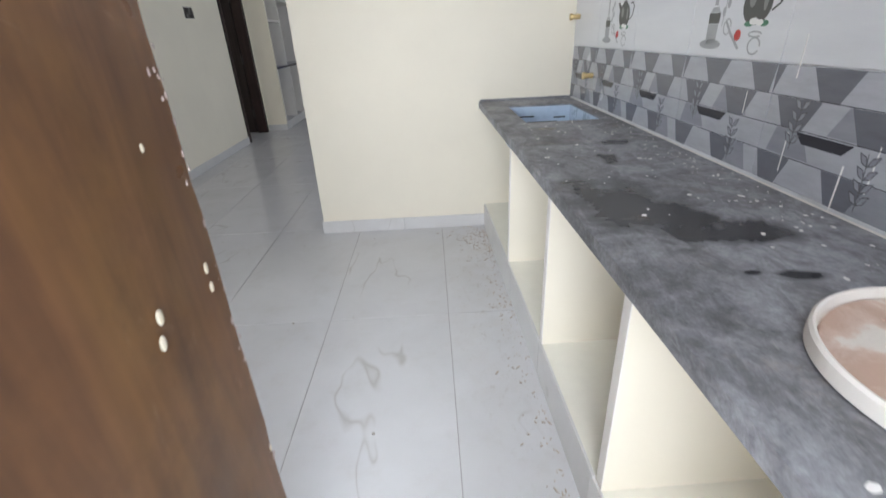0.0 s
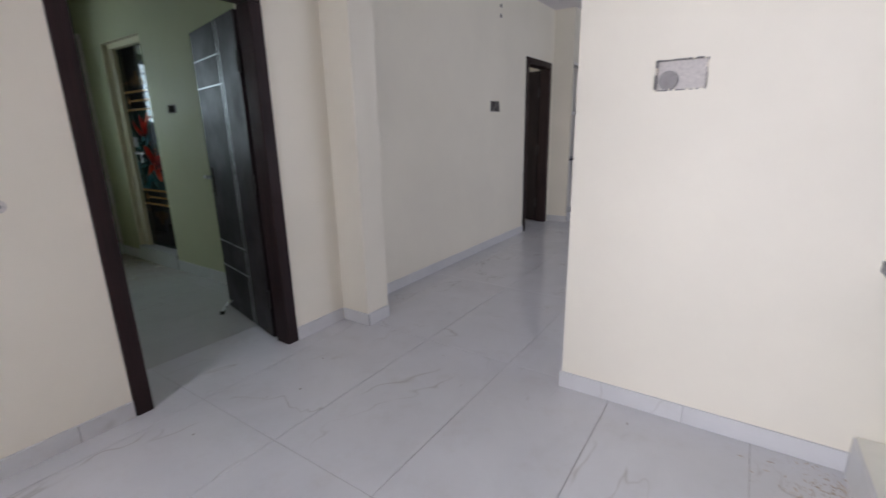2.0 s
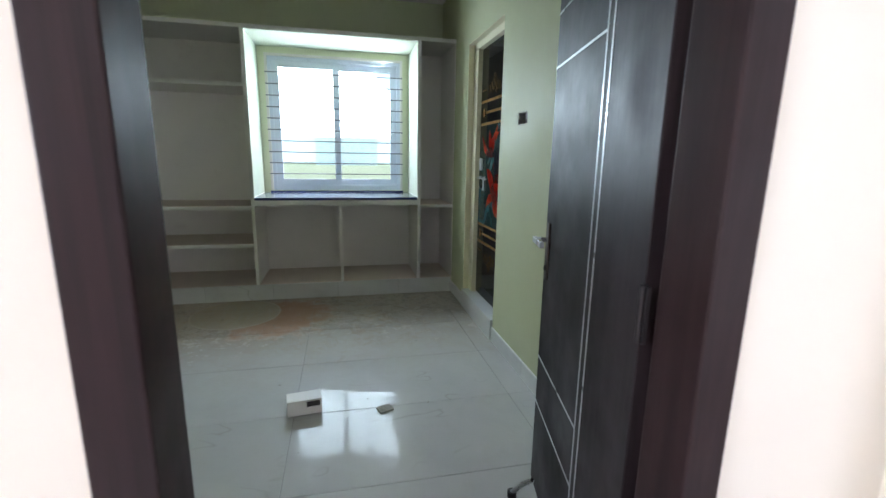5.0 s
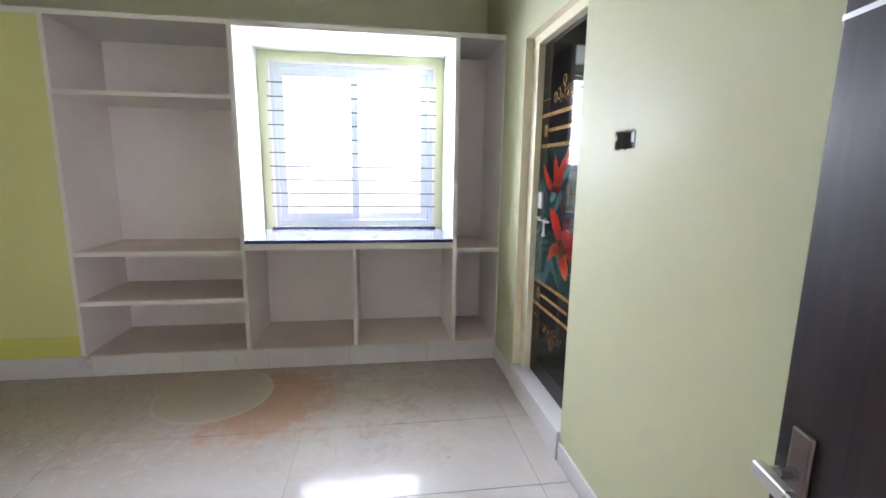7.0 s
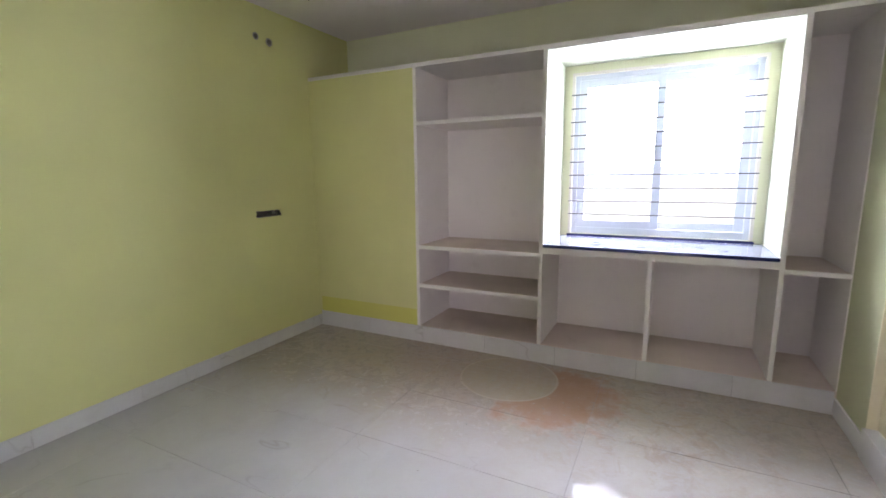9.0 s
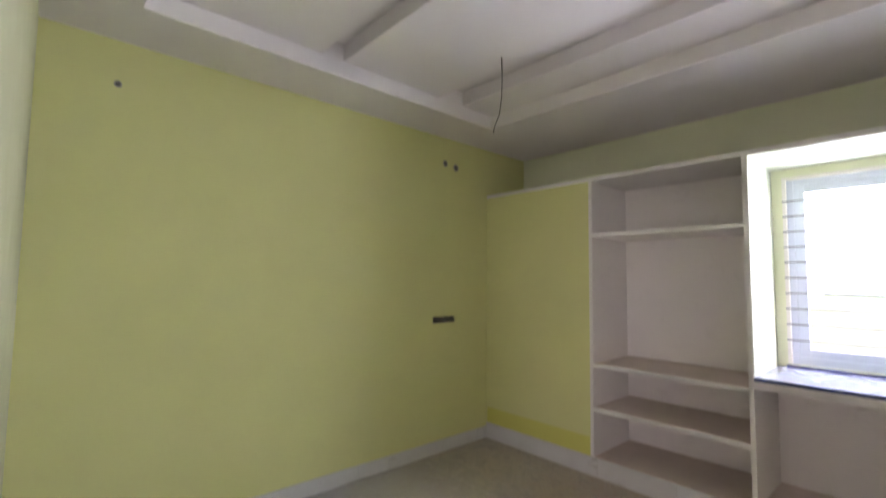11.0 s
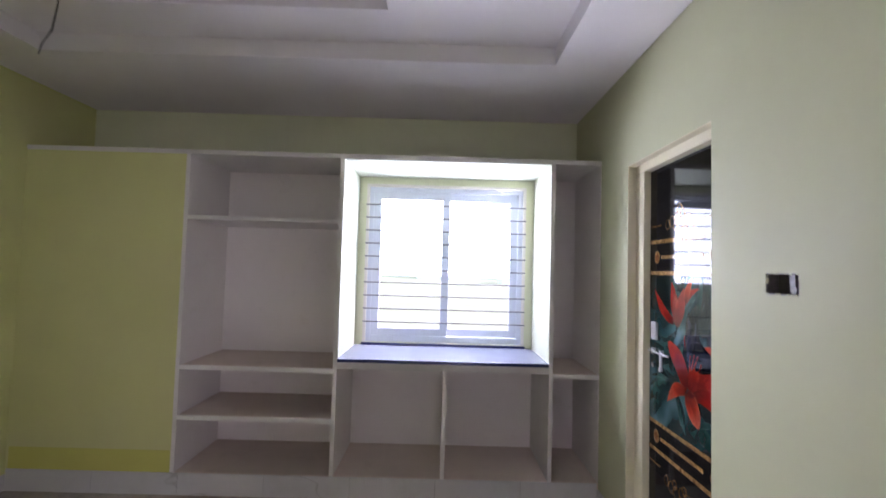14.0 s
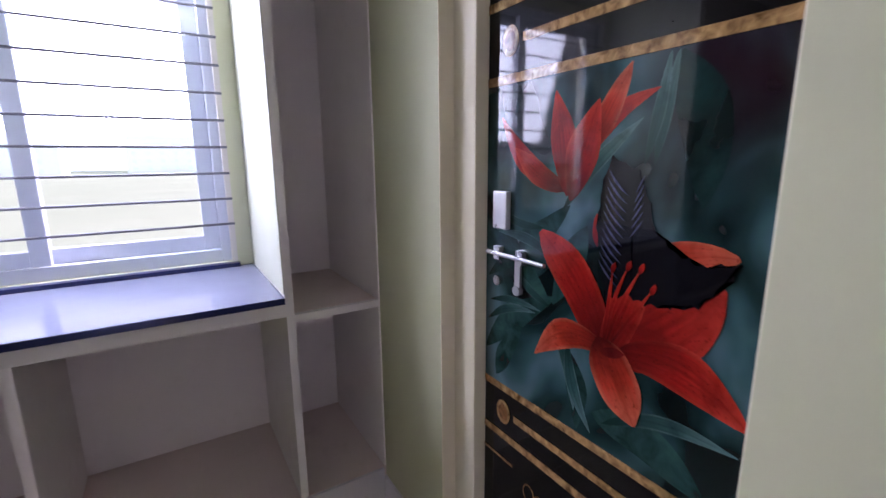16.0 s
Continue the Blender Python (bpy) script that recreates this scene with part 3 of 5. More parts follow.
world_part("edge", boxes((NICHE_X + 0.003, NICHE_X + 0.006, 0.06, 0.088, 0.152, 2.41)), EDGE_WHITE, su)
world_part("edge", boxes((NICHE_X + 0.003, NICHE_X + 0.006, 1.172, 1.200, 0.152, 2.41)), EDGE_WHITE, su)

wb = thing("window_bench_base", (-6.1, 1.96, 0.152), "white painted open niches under the window sill", "niche")
world_part("back_panel", boxes((BACK_X, BACK_X + 0.006, 1.200, 2.708, 0.152, 0.898)), LILAC, wb)
world_part("divider", boxes((BACK_X + 0.006, NICHE_X + 0.003, 1.953, 1.981, 0.152, 0.898)), LILAC, wb)
world_part("top_board", boxes((BACK_X, NICHE_X + 0.003, 1.200, 2.708, 0.898, 0.948)), EDGE_WHITE, wb)

cs = thing("corner_shelf", (-6.1, 2.88, 0.152), "narrow white open shelf column in the corner", "shelf unit")
world_part("side_panel", boxes((BACK_X, NICHE_X + 0.004, 2.708, 2.736, 0.152, 2.41)), EDGE_WHITE, cs)
world_part("back_panel", boxes((BACK_X, BACK_X + 0.006, 2.736, BATH_Y - 0.006, 0.152, 2.41)), LILAC, cs)
world_part("wall_panel", boxes((BACK_X, NICHE_X, BATH_Y - 0.006, BATH_Y, 0.152, 2.41)), LILAC, cs)
sh = world_part("shelf", slab(2.736, BATH_Y - 0.006, 0.898), EDGE_WHITE, cs)
world_part("dust", boxes((BACK_X + 0.008, NICHE_X - 0.02, 2.738, BATH_Y - 0.008, 0.898, 0.900)), SHELF_DUST, sh, "layer of brown dust")

alc = thing("alcove_lining", (-6.1, 1.96, 0.95), "white window alcove lining, darkened in colour against the near window lamp", "window alcove")
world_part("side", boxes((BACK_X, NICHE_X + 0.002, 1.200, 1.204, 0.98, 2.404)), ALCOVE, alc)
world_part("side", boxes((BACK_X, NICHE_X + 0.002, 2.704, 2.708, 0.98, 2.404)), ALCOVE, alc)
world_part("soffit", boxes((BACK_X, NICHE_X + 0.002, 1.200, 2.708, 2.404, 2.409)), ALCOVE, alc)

# dusty sill top, with the window's sheen put into its paler, bluer colour
SILL_TOP = plain("sill_dust_sheen", (0.20, 0.215, 0.29, 1), 0.08, 0.0, 0.08, 9)
sill = thing("window_sill_slab", (-6.1, 1.96, 0.95), "polished granite window sill with a blue-black edge", "window sill")
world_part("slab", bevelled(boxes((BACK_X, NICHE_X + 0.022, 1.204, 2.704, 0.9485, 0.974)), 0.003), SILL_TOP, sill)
world_part("nosing", boxes((NICHE_X + 0.021, NICHE_X + 0.0245, 1.205, 2.703, 0.951, 0.972)), SILL_GRANITE, sill, "blue-black polished edge")
world_part("upstand", boxes((BACK_X, BACK_X + 0.035, WIN[0] - 0.01, WIN[1] + 0.01, 0.974, 0.992)), SILL_GRANITE, sill, "blue-black granite strip under the window")

win = tagged(thing("window_1", (GLAZE_X, 1.97, WIN[2]), "white sliding window with horizontal grille rods", "window"), kind="structure")
y0, y1, z0, z1 = WIN
fw = 0.055
world_part("reveal", boxes((BACK_X - 0.02, BACK_X + 0.012, y0 - 0.004, y0 + 0.018, z0, z1 + 0.004), (BACK_X - 0.02, BACK_X + 0.012, y1 - 0.018, y1 + 0.004, z0, z1 + 0.004), (BACK_X - 0.02, BACK_X + 0.012, y0 + 0.018, y1 - 0.018, z1 - 0.018, z1 + 0.004)), EDGE_WHITE, win)
wf = world_part("window_frame", bevelled(boxes((GLAZE_X - 0.06, GLAZE_X + 0.025, y0, y0 + fw, z0, z1), (GLAZE_X - 0.06, GLAZE_X + 0.025, y1 - fw, y1, z0, z1),
                                              (GLAZE_X - 0.06, GLAZE_X + 0.025, y0 + fw, y1 - fw, z1 - fw, z1), (GLAZE_X - 0.06, GLAZE_X + 0.025, y0 + fw, y1 - fw, z0, z0 + fw)), 0.003), PVC, win)
mid = 1.955
for a, b, x in ((y0 + fw, mid + 0.032, GLAZE_X), (mid - 0.032, y1 - fw, GLAZE_X - 0.03)):
    s0, s1, w = z0 + fw, z1 - fw, 0.062
    sash = world_part("sash", bevelled(boxes((x - 0.014, x + 0.014, a, a + w, s0, s1), (x - 0.014, x + 0.014, b - w, b, s0, s1), (x - 0.014, x + 0.014, a + w, b - w, s0, s0 + w), (x - 0.014, x + 0.014, a + w, b - w, s1 - w, s1)), 0.002, 1), PVC, win)
    pane = world_part("pane", boxes((x - 0.002, x + 0.002, a + w, b - w, s0 + w, s1 - w)), GLASS, sash, "clear glass pane")
    pane.visible_shadow = False
for k in range(10):
    rb = bmesh.new()
    z = 1.168 + 0.1108 * k
    rod(rb, (BACK_X + 0.016, y0 - 0.004, z), (BACK_X + 0.016, y1 + 0.004, z), 0.0052, 8)
    world_part("grille_rod", rb, GRILLE, win, "thin horizontal steel rod")

# ---- bathroom door with printed flower panel ----
th = structure("bath_threshold", bevelled(boxes((BATH_D0, BATH_D1, BATH_Y - 0.02, BATH_Y + 0.2, 0.0, 0.163)), 0.004), SKIRT, "pale stone step under the bathroom door", "threshold")
bf = tagged(thing("door_frame_4", (BATH_D0, BATH_Y + 0.03, 0.163), "cream painted bathroom door frame", "door frame"), kind="structure")
FY0, FY1 = BATH_Y + 0.045, BATH_Y + 0.12
world_part("jamb", bevelled(boxes((BATH_D0, -5.255, FY0, FY1, 0.163, 2.24)), 0.004), CREAM_JAMB, bf)
world_part("jamb", bevelled(boxes((-4.541, BATH_D1, FY0, FY1, 0.163, 2.24)), 0.004), CREAM_JAMB, bf)
world_part("head", bevelled(boxes((BATH_D0, BATH_D1, FY0, FY1, 2.241, BATH_Z1)), 0.004), CREAM_JAMB, bf)
world_part("lining", boxes((BATH_D0, BATH_D0 + 0.004, BATH_Y - 0.004, FY0, 0.163, BATH_Z1), (BATH_D0, BATH_D1, BATH_Y - 0.004, FY0, BATH_Z1 - 0.004, BATH_Z1)), CREAM_JAMB, bf)

DY = BATH_Y + 0.085


def gloss(name, rgb, vary=0.3, scale=14.0, rgb2=None):
    n = Nodes(name, 0.05)
    f = n.ramp(n.noise(scale, 4, 0.55, None, 0.6), (0.3, 0.0), (0.7, 1.0))
    n.colour(n.mix(f, shade(rgb, 1 - vary), rgb2 or shade(rgb, 1 + vary)))
    n.b.inputs["Specular IOR Level"].default_value = 0.30
    return n.m


D_BLACK = gloss("print_black", (0.008, 0.007, 0.007, 1))
D_GREEN = gloss("print_leaf_green", (0.006, 0.030, 0.026, 1), 0.6, 16, (0.020, 0.075, 0.062, 1))
D_DEEP = gloss("print_deep_green", (0.003, 0.012, 0.011, 1), 0.6, 9, (0.008, 0.035, 0.030, 1))
D_PINK = gloss("print_petal_shade", (0.10, 0.006, 0.006, 1), 0.4, 20)


def blur_print(name):
    """Out-of-focus foliage: broad soft patches from black-green to teal, with a maroon corner."""
    n = Nodes(name, 0.05)
    f = n.noise(4.2, 3, 0.5, n.scaled(1, 1, 0.8), 0.5)
    col = n.ramp(f, (0.40, (0.002, 0.007, 0.007, 1)), (0.49, (0.009, 0.032, 0.031, 1)), (0.56, (0.024, 0.074, 0.076, 1)), (0.68, (0.070, 0.145, 0.160, 1)))
    v = n.t.nodes.new("ShaderNodeVectorMath")
    v.operation = 'DISTANCE'
    n.link(n.scaled(1, 0, 1), v.inputs[0])
    v.inputs[1].default_value = (-4.63, 0, 1.60)
    col = n.mix(n.ramp(v.outputs["Value"], (0.05, 0.85), (0.22, 0.0)), col, (0.016, 0.003, 0.007, 1))
    n.colour(col)
    n.b.inputs["Specular IOR Level"].default_value = 0.30
    return n.m


D_TEAL = blur_print("print_teal_blur")


def streaked(name, base, body, edge, lines=9.0):
    """Ink for petals and leaves: veins run from base to tip, the base is darker and the rim lighter."""
    n = Nodes(name, 0.05)
    uv = n.t.nodes.new("ShaderNodeUVMap").outputs[0]
    sep = n.t.nodes.new("ShaderNodeSeparateXYZ")
    n.link(uv, sep.inputs[0])
    mp = n.t.nodes.new("ShaderNodeMapping")
    mp.inputs["Scale"].default_value = (1.6, lines, 1)
    n.link(uv, mp.inputs["Vector"])
    vein = n.ramp(n.noise(1.0, 5, 0.6, mp.outputs[0], 0.3), (0.38, 0.0), (0.66, 1.0))
    across = n.maths('ABSOLUTE', n.maths('SUBTRACT', sep.outputs[1], 0.5), 0)
    rib = n.ramp(across, (0.0, 0.4), (0.10, 0.0))
    col = n.mix(n.maths('MULTIPLY', vein, 0.75), body, shade(body, 0.45))
    col = n.mix(n.ramp(sep.outputs[0], (0.55, 0.0), (1.0, 0.65)), col, edge)
    col = n.mix(n.ramp(across, (0.36, 0.0), (0.5, 0.6)), col, edge)
    col = n.mix(rib, col, shade(body, 0.45))
    tone = n.ramp(n.noise(13, 4, 0.6, None, 0.5), (0.40, 0.0), (0.68, 0.7))
    col = n.mix(tone, col, shade(body, 0.38))
    spots = n.ramp(n.noise(190, 1, 0.4), (0.68, 0.0), (0.72, 0.5))
    col = n.mix(spots, col, base)
    col = n.mix(n.ramp(sep.outputs[0], (0.05, 0.95), (0.58, 0.0)), col, base)
    n.colour(col)
    n.b.inputs["Specular IOR Level"].default_value = 0.30
    return n.m


D_RED = streaked("print_petal_red", (0.06, 0.003, 0.003, 1), (0.37, 0.015, 0.009, 1), (0.54, 0.055, 0.028, 1))
D_CRIMSON = streaked("print_petal_crimson", (0.10, 0.004, 0.004, 1), (0.34, 0.016, 0.010, 1), (0.46, 0.040, 0.022, 1))
D_ORANGE = streaked("print_petal_orange", (0.05, 0.003, 0.003, 1), (0.46, 0.034, 0.014, 1), (0.62, 0.16, 0.075, 1))
D_LEAF2 = streaked("print_leaf_light", (0.004, 0.022, 0.018, 1), (0.024, 0.085, 0.075, 1), (0.11, 0.22, 0.21, 1), 5.0)
D_GOLD = gloss("print_gold", (0.24, 0.11, 0.032, 1), 0.6, 40, (0.48, 0.28, 0.11, 1))
D_BRONZE = gloss("print_bronze", (0.20, 0.085, 0.03, 1), 0.5, 50)
D_INK = gloss("print_wing_black", (0.004, 0.004, 0.006, 1))
D_BLUE = gloss("print_wing_blue", (0.050, 0.055, 0.095, 1), 0.4, 60)

bd = tagged(thing("door_4", (-5.255, DY, 0.17), "glossy black bathroom door printed with red lilies and gold bars", "door"), kind="structure")
leaf4 = world_part("leaf", bevelled(boxes((-5.253, -4.543, DY, DY + 0.032, 0.172, 2.238)), 0.002, 1), D_BLACK, bd)


LAYER = [0]


def flat(name, pts, level, material, label=""):
    """A printed shape, as a thin film on the door: pts are (x, z)."""
    fb = bmesh.new()
    LAYER[0] += 1
    y = DY - 0.0004 * level - 0.000012 * LAYER[0]
    fb.faces.new([fb.verts.new((x, y, z)) for x, z in pts])
    bmesh.ops.triangulate(fb, faces=fb.faces)
    return world_part(name, fb, material, leaf4, label)


def petal(name, x, z, tx, tz, w, bend, level, material, label="", n=12, m=6, blunt=0.8):
    """A printed petal from base to tip, its belly past the middle, with its own lengthwise coordinates."""
    fb = bmesh.new()
    uv = fb.loops.layers.uv.new("UVMap")
    LAYER[0] += 1
    y = DY - 0.0003 * level - 0.000012 * LAYER[0]
    d = Vector((tx - x, tz - z))
    s = Vector((-d.y, d.x)).normalized()
    grid = []
    for i in range(n + 1):
        u = i / n
        k = w * max(0.02, math.sin(math.pi * min(1, u ** 0.9))) ** blunt * (1 + 0.06 * math.sin(9 * u + x * 40))
        c = Vector((x, z)) + d * u + s * bend * math.sin(math.pi * u)
        row = []
        for q in range(m + 1):
            p = c + s * k * (2 * q / m - 1)
            row.append((fb.verts.new((min(-4.544, max(-5.252, p.x)), y, min(1.622, max(0.812, p.y)))), (u, q / m)))
        grid.append(row)
    for a, b in zip(grid, grid[1:]):
        for q in range(m):
            quad = (a[q], a[q + 1], b[q + 1], b[q])
            f = fb.faces.new([v for v, _ in quad])
            for l, (_, t) in zip(f.loops, quad):
                l[uv].uv = t
    return world_part(name, fb, material, leaf4, label)


flat("picture_ground", [(-5.252, 0.81), (-4.544, 0.81), (-4.544, 1.625), (-5.252, 1.625)], 1, D_TEAL, "blurred dark teal foliage print")
for a in ((-5.25, 0.90, -4.98, 1.12, 0.035, 0.02), (-4.93, 1.0, -4.90, 0.82, 0.03, 0.01), (-5.20, 1.32, -5.00, 1.10, 0.03, -0.02), (-5.24, 1.12, -5.03, 1.21, 0.02, 0.02),
          (-4.95, 1.34, -5.20, 1.22, 0.03, 0.03), (-4.86, 0.88, -4.60, 0.83, 0.045, 0.03), (-5.20, 0.83, -5.10, 1.00, 0.03, 0.01), (-4.72, 1.62, -4.66, 1.36, 0.045, 0.02), (-4.90, 1.30, -4.99, 1.10, 0.035, 0.0)):
    petal("leaf_print", *a, 2, D_DEEP if a[0] > -4.8 else D_GREEN, "dark green leaf print")
for a in ((-4.97, 1.33, -4.785, 1.515, 0.016, 0.012), (-4.755, 1.43, -4.725, 1.63, 0.012, 0.0), (-4.775, 1.43, -4.74, 1.63, 0.012, -0.004), (-5.23, 1.05, -5.03, 1.07, 0.010, 0.012), (-5.24, 0.99, -5.05, 1.06, 0.012, 0.02), (-4.98, 1.04, -4.91, 0.86, 0.014, 0.01), (-4.94, 1.03, -4.86, 0.83, 0.018, -0.02), (-5.03, 1.28, -5.22, 1.33, 0.012, 0.02), (-4.97, 1.20, -5.20, 1.25, 0.014, -0.02), (-4.83, 0.87, -4.56, 0.95, 0.016, 0.03), (-5.00, 1.09, -5.13, 1.16, 0.012, 0.01)):
    petal("leaf_print", *a, 3, D_LEAF2, "light green leaf print")
RED_LILY = "red lily petal print"
for a, m in (((-4.96, 1.38, -5.19, 1.545, 0.028, 0.035), D_CRIMSON), ((-4.97, 1.37, -5.14, 1.47, 0.028, 0.01), D_RED), ((-4.93, 1.42, -4.755, 1.565, 0.022, 0.03), D_RED), ((-4.90, 1.46, -4.815, 1.618, 0.026, 0.0), D_ORANGE), ((-4.96, 1.36, -5.005, 1.590, 0.036, -0.006), D_CRIMSON), ((-4.95, 1.35, -4.885, 1.560, 0.042, 0.006), D_RED)):
    petal("petal_print", *a, 4, m, RED_LILY)
petal("petal_print", -4.76, 1.19, -4.595, 1.285, 0.034, 0.03, 5, D_ORANGE, RED_LILY, blunt=0.5)
petal("bud_print", -4.87, 1.26, -4.875, 1.33, 0.012, 0.0, 5, D_CRIMSON)
petal("petal_print", -4.83, 1.04, -4.615, 1.235, 0.075, -0.012, 5, D_CRIMSON, RED_LILY, blunt=0.45)
petal("petal_print", -4.84, 1.05, -5.037, 1.272, 0.054, -0.020, 6, D_RED, RED_LILY, blunt=0.5)
petal("petal_print", -4.83, 1.03, -4.765, 1.235, 0.040, 0.0, 6, D_RED, RED_LILY, blunt=0.5)
petal("petal_print", -4.82, 1.045, -5.045, 0.953, 0.036, -0.045, 7, D_ORANGE, RED_LILY)
petal("petal_print", -4.81, 1.045, -4.548, 1.005, 0.045, 0.040, 7, D_RED, RED_LILY, blunt=0.6)
petal("petal_print", -4.855, 1.065, -4.752, 0.905, 0.058, 0.0, 8, D_ORANGE, RED_LILY, blunt=0.7)
petal("petal_heart", -4.845, 1.035, -4.785, 1.05, 0.012, 0.0, 9, D_PINK)


def scalloped(corners, lobes, depth):
    """An outline through a few corners with small scallops along it."""
    out = []
    for (ax, az), (bx_, bz) in zip(corners, corners[1:] + corners[:1]):
        d = Vector((bx_ - ax, bz - az))
        s = Vector((d.y, -d.x)).normalized()
        n_ = max(4, int(lobes * d.length / 0.1) * 4)
        for i in range(n_):
            u = i / n_
            p = Vector((ax, az)) + d * u + s * depth * (abs(math.sin(u * math.pi * n_ / 4)) - 0.4)
            out.append((p.x, p.y))
    return out


flat("dark_wing_print", scalloped([(-4.840, 1.150), (-4.874, 1.30), (-4.864, 1.400), (-4.846, 1.448), (-4.785, 1.420), (-4.755, 1.360), (-4.738, 1.300), (-4.780, 1.180)], 3, 0.004), 5, D_INK, "black wing-shaped print")
flat("dark_wing_print", scalloped([(-4.800, 1.175), (-4.790, 1.30), (-4.745, 1.318), (-4.700, 1.278), (-4.650, 1.262), (-4.592, 1.278), (-4.600, 1.250), (-4.630, 1.215), (-4.650, 1.188), (-4.700, 1.174), (-4.750, 1.165)], 4, 0.008), 6, D_INK, "black wing-shaped print")
for k in range(12):
    z = 1.185 + 0.017 * k
    petal("wing_stripe", -4.812 + 0.0008 * k, z, -4.864 + 0.0012 * k, z + 0.050, 0.0024, 0.004, 11, D_BLUE, n=5, m=2)
    if k > 5:
        petal("wing_stripe", -4.800 + 0.0012 * k, z + 0.004, -4.764 - 0.0006 * k, z + 0.040, 0.0016, 0.0, 11, D_BLUE, n=5, m=2)
for a in ((-4.835, 1.06, -4.79, 1.235, 0.005, 0.008), (-4.83, 1.06, -4.762, 1.235, 0.005, 0.006), (-4.838, 1.06, -4.825, 1.225, 0.005, 0.0), (-4.82, 1.06, -4.735, 1.20, 0.005, 0.0)):
    petal("stamen_print", *a, 12, D_RED, n=8, m=2)
    petal("anther_print", a[2] - 0.004, a[3] - 0.012, a[2] + 0.005, a[3] + 0.012, 0.006, 0.0, 13, D_CRIMSON, n=5, m=2)
for z, t in ((1.815, 0.011), (1.637, 0.011), (0.800, 0.011), (0.650, 0.011), (1.905, 0.004), (0.575, 0.004)):
    a = -4.544 if t > 0.005 else -5.12
    flat("gold_bar", [(-5.252, z - t), (a, z - t), (a, z + t), (-5.252, z + t)], 2, D_GOLD, "printed gold bar")
    if t < 0.005:
        flat("gold_bar", [(-4.72, z - t), (-4.544, z - t), (-4.544, z + t), (-4.72, z + t)], 2, D_GOLD, "printed gold bar")
for z in (1.726, 0.725):
    flat("gold_bar", [(-5.12, z - 0.010), (-4.72, z - 0.010), (-4.72, z + 0.010), (-5.12, z + 0.010)], 2, D_GOLD, "printed gold bar")
    for x in (-5.165, -4.635):
        flat("gold_knob", [(x + 0.030 * math.cos(i * math.pi / 10), z + 0.036 * math.sin(i * math.pi / 10)) for i in range(20)], 2, D_GOLD, "printed gold disc")
        flat("knob_centre", [(x + 0.020 * math.cos(i * math.pi / 8), z + 0.024 * math.sin(i * math.pi / 8)) for i in range(16)], 3, D_BRONZE)


def scroll(cx, cz, r, turns=1.0, flip=1, t=0.0018):
    fb = bmesh.new()
    y = DY - 0.0008
    prev = None
    for i in range(int(22 * turns) + 1):
        a = 2 * math.pi * i / 22 * flip
        k = r * (1 - 0.35 * i / (22 * turns))
        pair = [fb.verts.new((cx + q * math.cos(a), y, cz + q * 1.15 * math.sin(a))) for q in (k - t, k + t)]
        if prev:
            fb.faces.new((prev[0], prev[1], pair[1], pair[0]))
        prev = pair
    world_part("scroll_print", fb, D_GOLD, leaf4, "printed gold scroll")


for cz, s in ((1.90, 1), (0.535, -1)):
    for dx, dz, r in ((-0.13, 0, 0.026), (-0.085, 0.012, 0.030), (-0.03, 0.022, 0.036), (0.015, 0.05, 0.030), (0.02, 0.005, 0.030), (-0.01, 0.075, 0.026), (0.075, 0.012, 0.030), (0.12, 0.0, 0.026), (0.04, -0.02, 0.022), (-0.05, -0.015, 0.022)):
        scroll(-4.92 + dx, cz + s * dz, r, 1.2, s if dx < 0 else -s)

lk = world_part("latch", bevelled(boxes((-5.205, -5.150, DY - 0.018, DY - 0.001, 1.260, 1.360)), 0.003), INLAY, bd, "dull metal rim latch")
bb = bmesh.new()
rod(bb, (-5.225, DY - 0.020, 1.193), (-5.005, DY - 0.020, 1.193), 0.006, 10)
for x in (-5.19, -5.10):
    box(bb, x - 0.012, x + 0.012, DY - 0.016, DY, 1.175, 1.211)
world_part("bolt", bb, STEEL, bd, "steel sliding bolt")
bb = boxes((-5.118, -5.098, DY - 0.012, DY - 0.004, 1.10, 1.19))
rod(bb, (-5.108, DY - 0.016, 1.105), (-5.108, DY - 0.001, 1.105), 0.013, 10)
world_part("hasp", bb, STEEL, bd)
bb = bmesh.new()
rod(bb, (-5.19, DY - 0.014, 1.115), (-5.19, DY, 1.115), 0.014, 12)
world_part("keyhole", bb, STEEL, bd)

# ---- kitchen counter ----
base = thing("counter_base", (1.1, 1.4, 0), "cream painted masonry bays under the kitchen counter", "counter base")
C_FRONT, C_TOP = 0.84, 0.88
GLOSSY_CREAM = plain("glossy_cream_slab", (0.86, 0.84, 0.75, 1), 0.12, 0.0, 0.05)
GLOSSY_CREAM.node_tree.nodes["Principled BSDF"].inputs["Specular IOR Level"].default_value = 0.8
world_part("plinth", boxes((C_FRONT, TILE_X + 0.008, -0.38, PART_Y - 0.001, 0, 0.168)), GLOSSY_CREAM, base, "polished cream slab")
world_part("back_wall", boxes((TILE_X - 0.012, TILE_X + 0.006, -0.38, PART_Y - 0.001, 0.168, 0.841)), CREAM, base)
for y in (2.135, 1.425, 0.79, 0.12):
    world_part("divider", boxes((C_FRONT, TILE_X - 0.012, y, y + 0.035, 0.168, 0.841)), CREAM, base)
    world_part("divider_edge", boxes((C_FRONT - 0.003, C_FRONT, y, y + 0.035, 0.168, 0.841)), EDGE_WHITE, base)
SKEW = pose(0, 0, 0, 0, 0, 1.15)
base.matrix_world = pose(1.1, 1.4, 0) @ SKEW
counter_foot = skirting("baseboard_counter", [('x', C_FRONT, -1, -0.36, PART_Y - 0.012)], 0.170, 0.010)
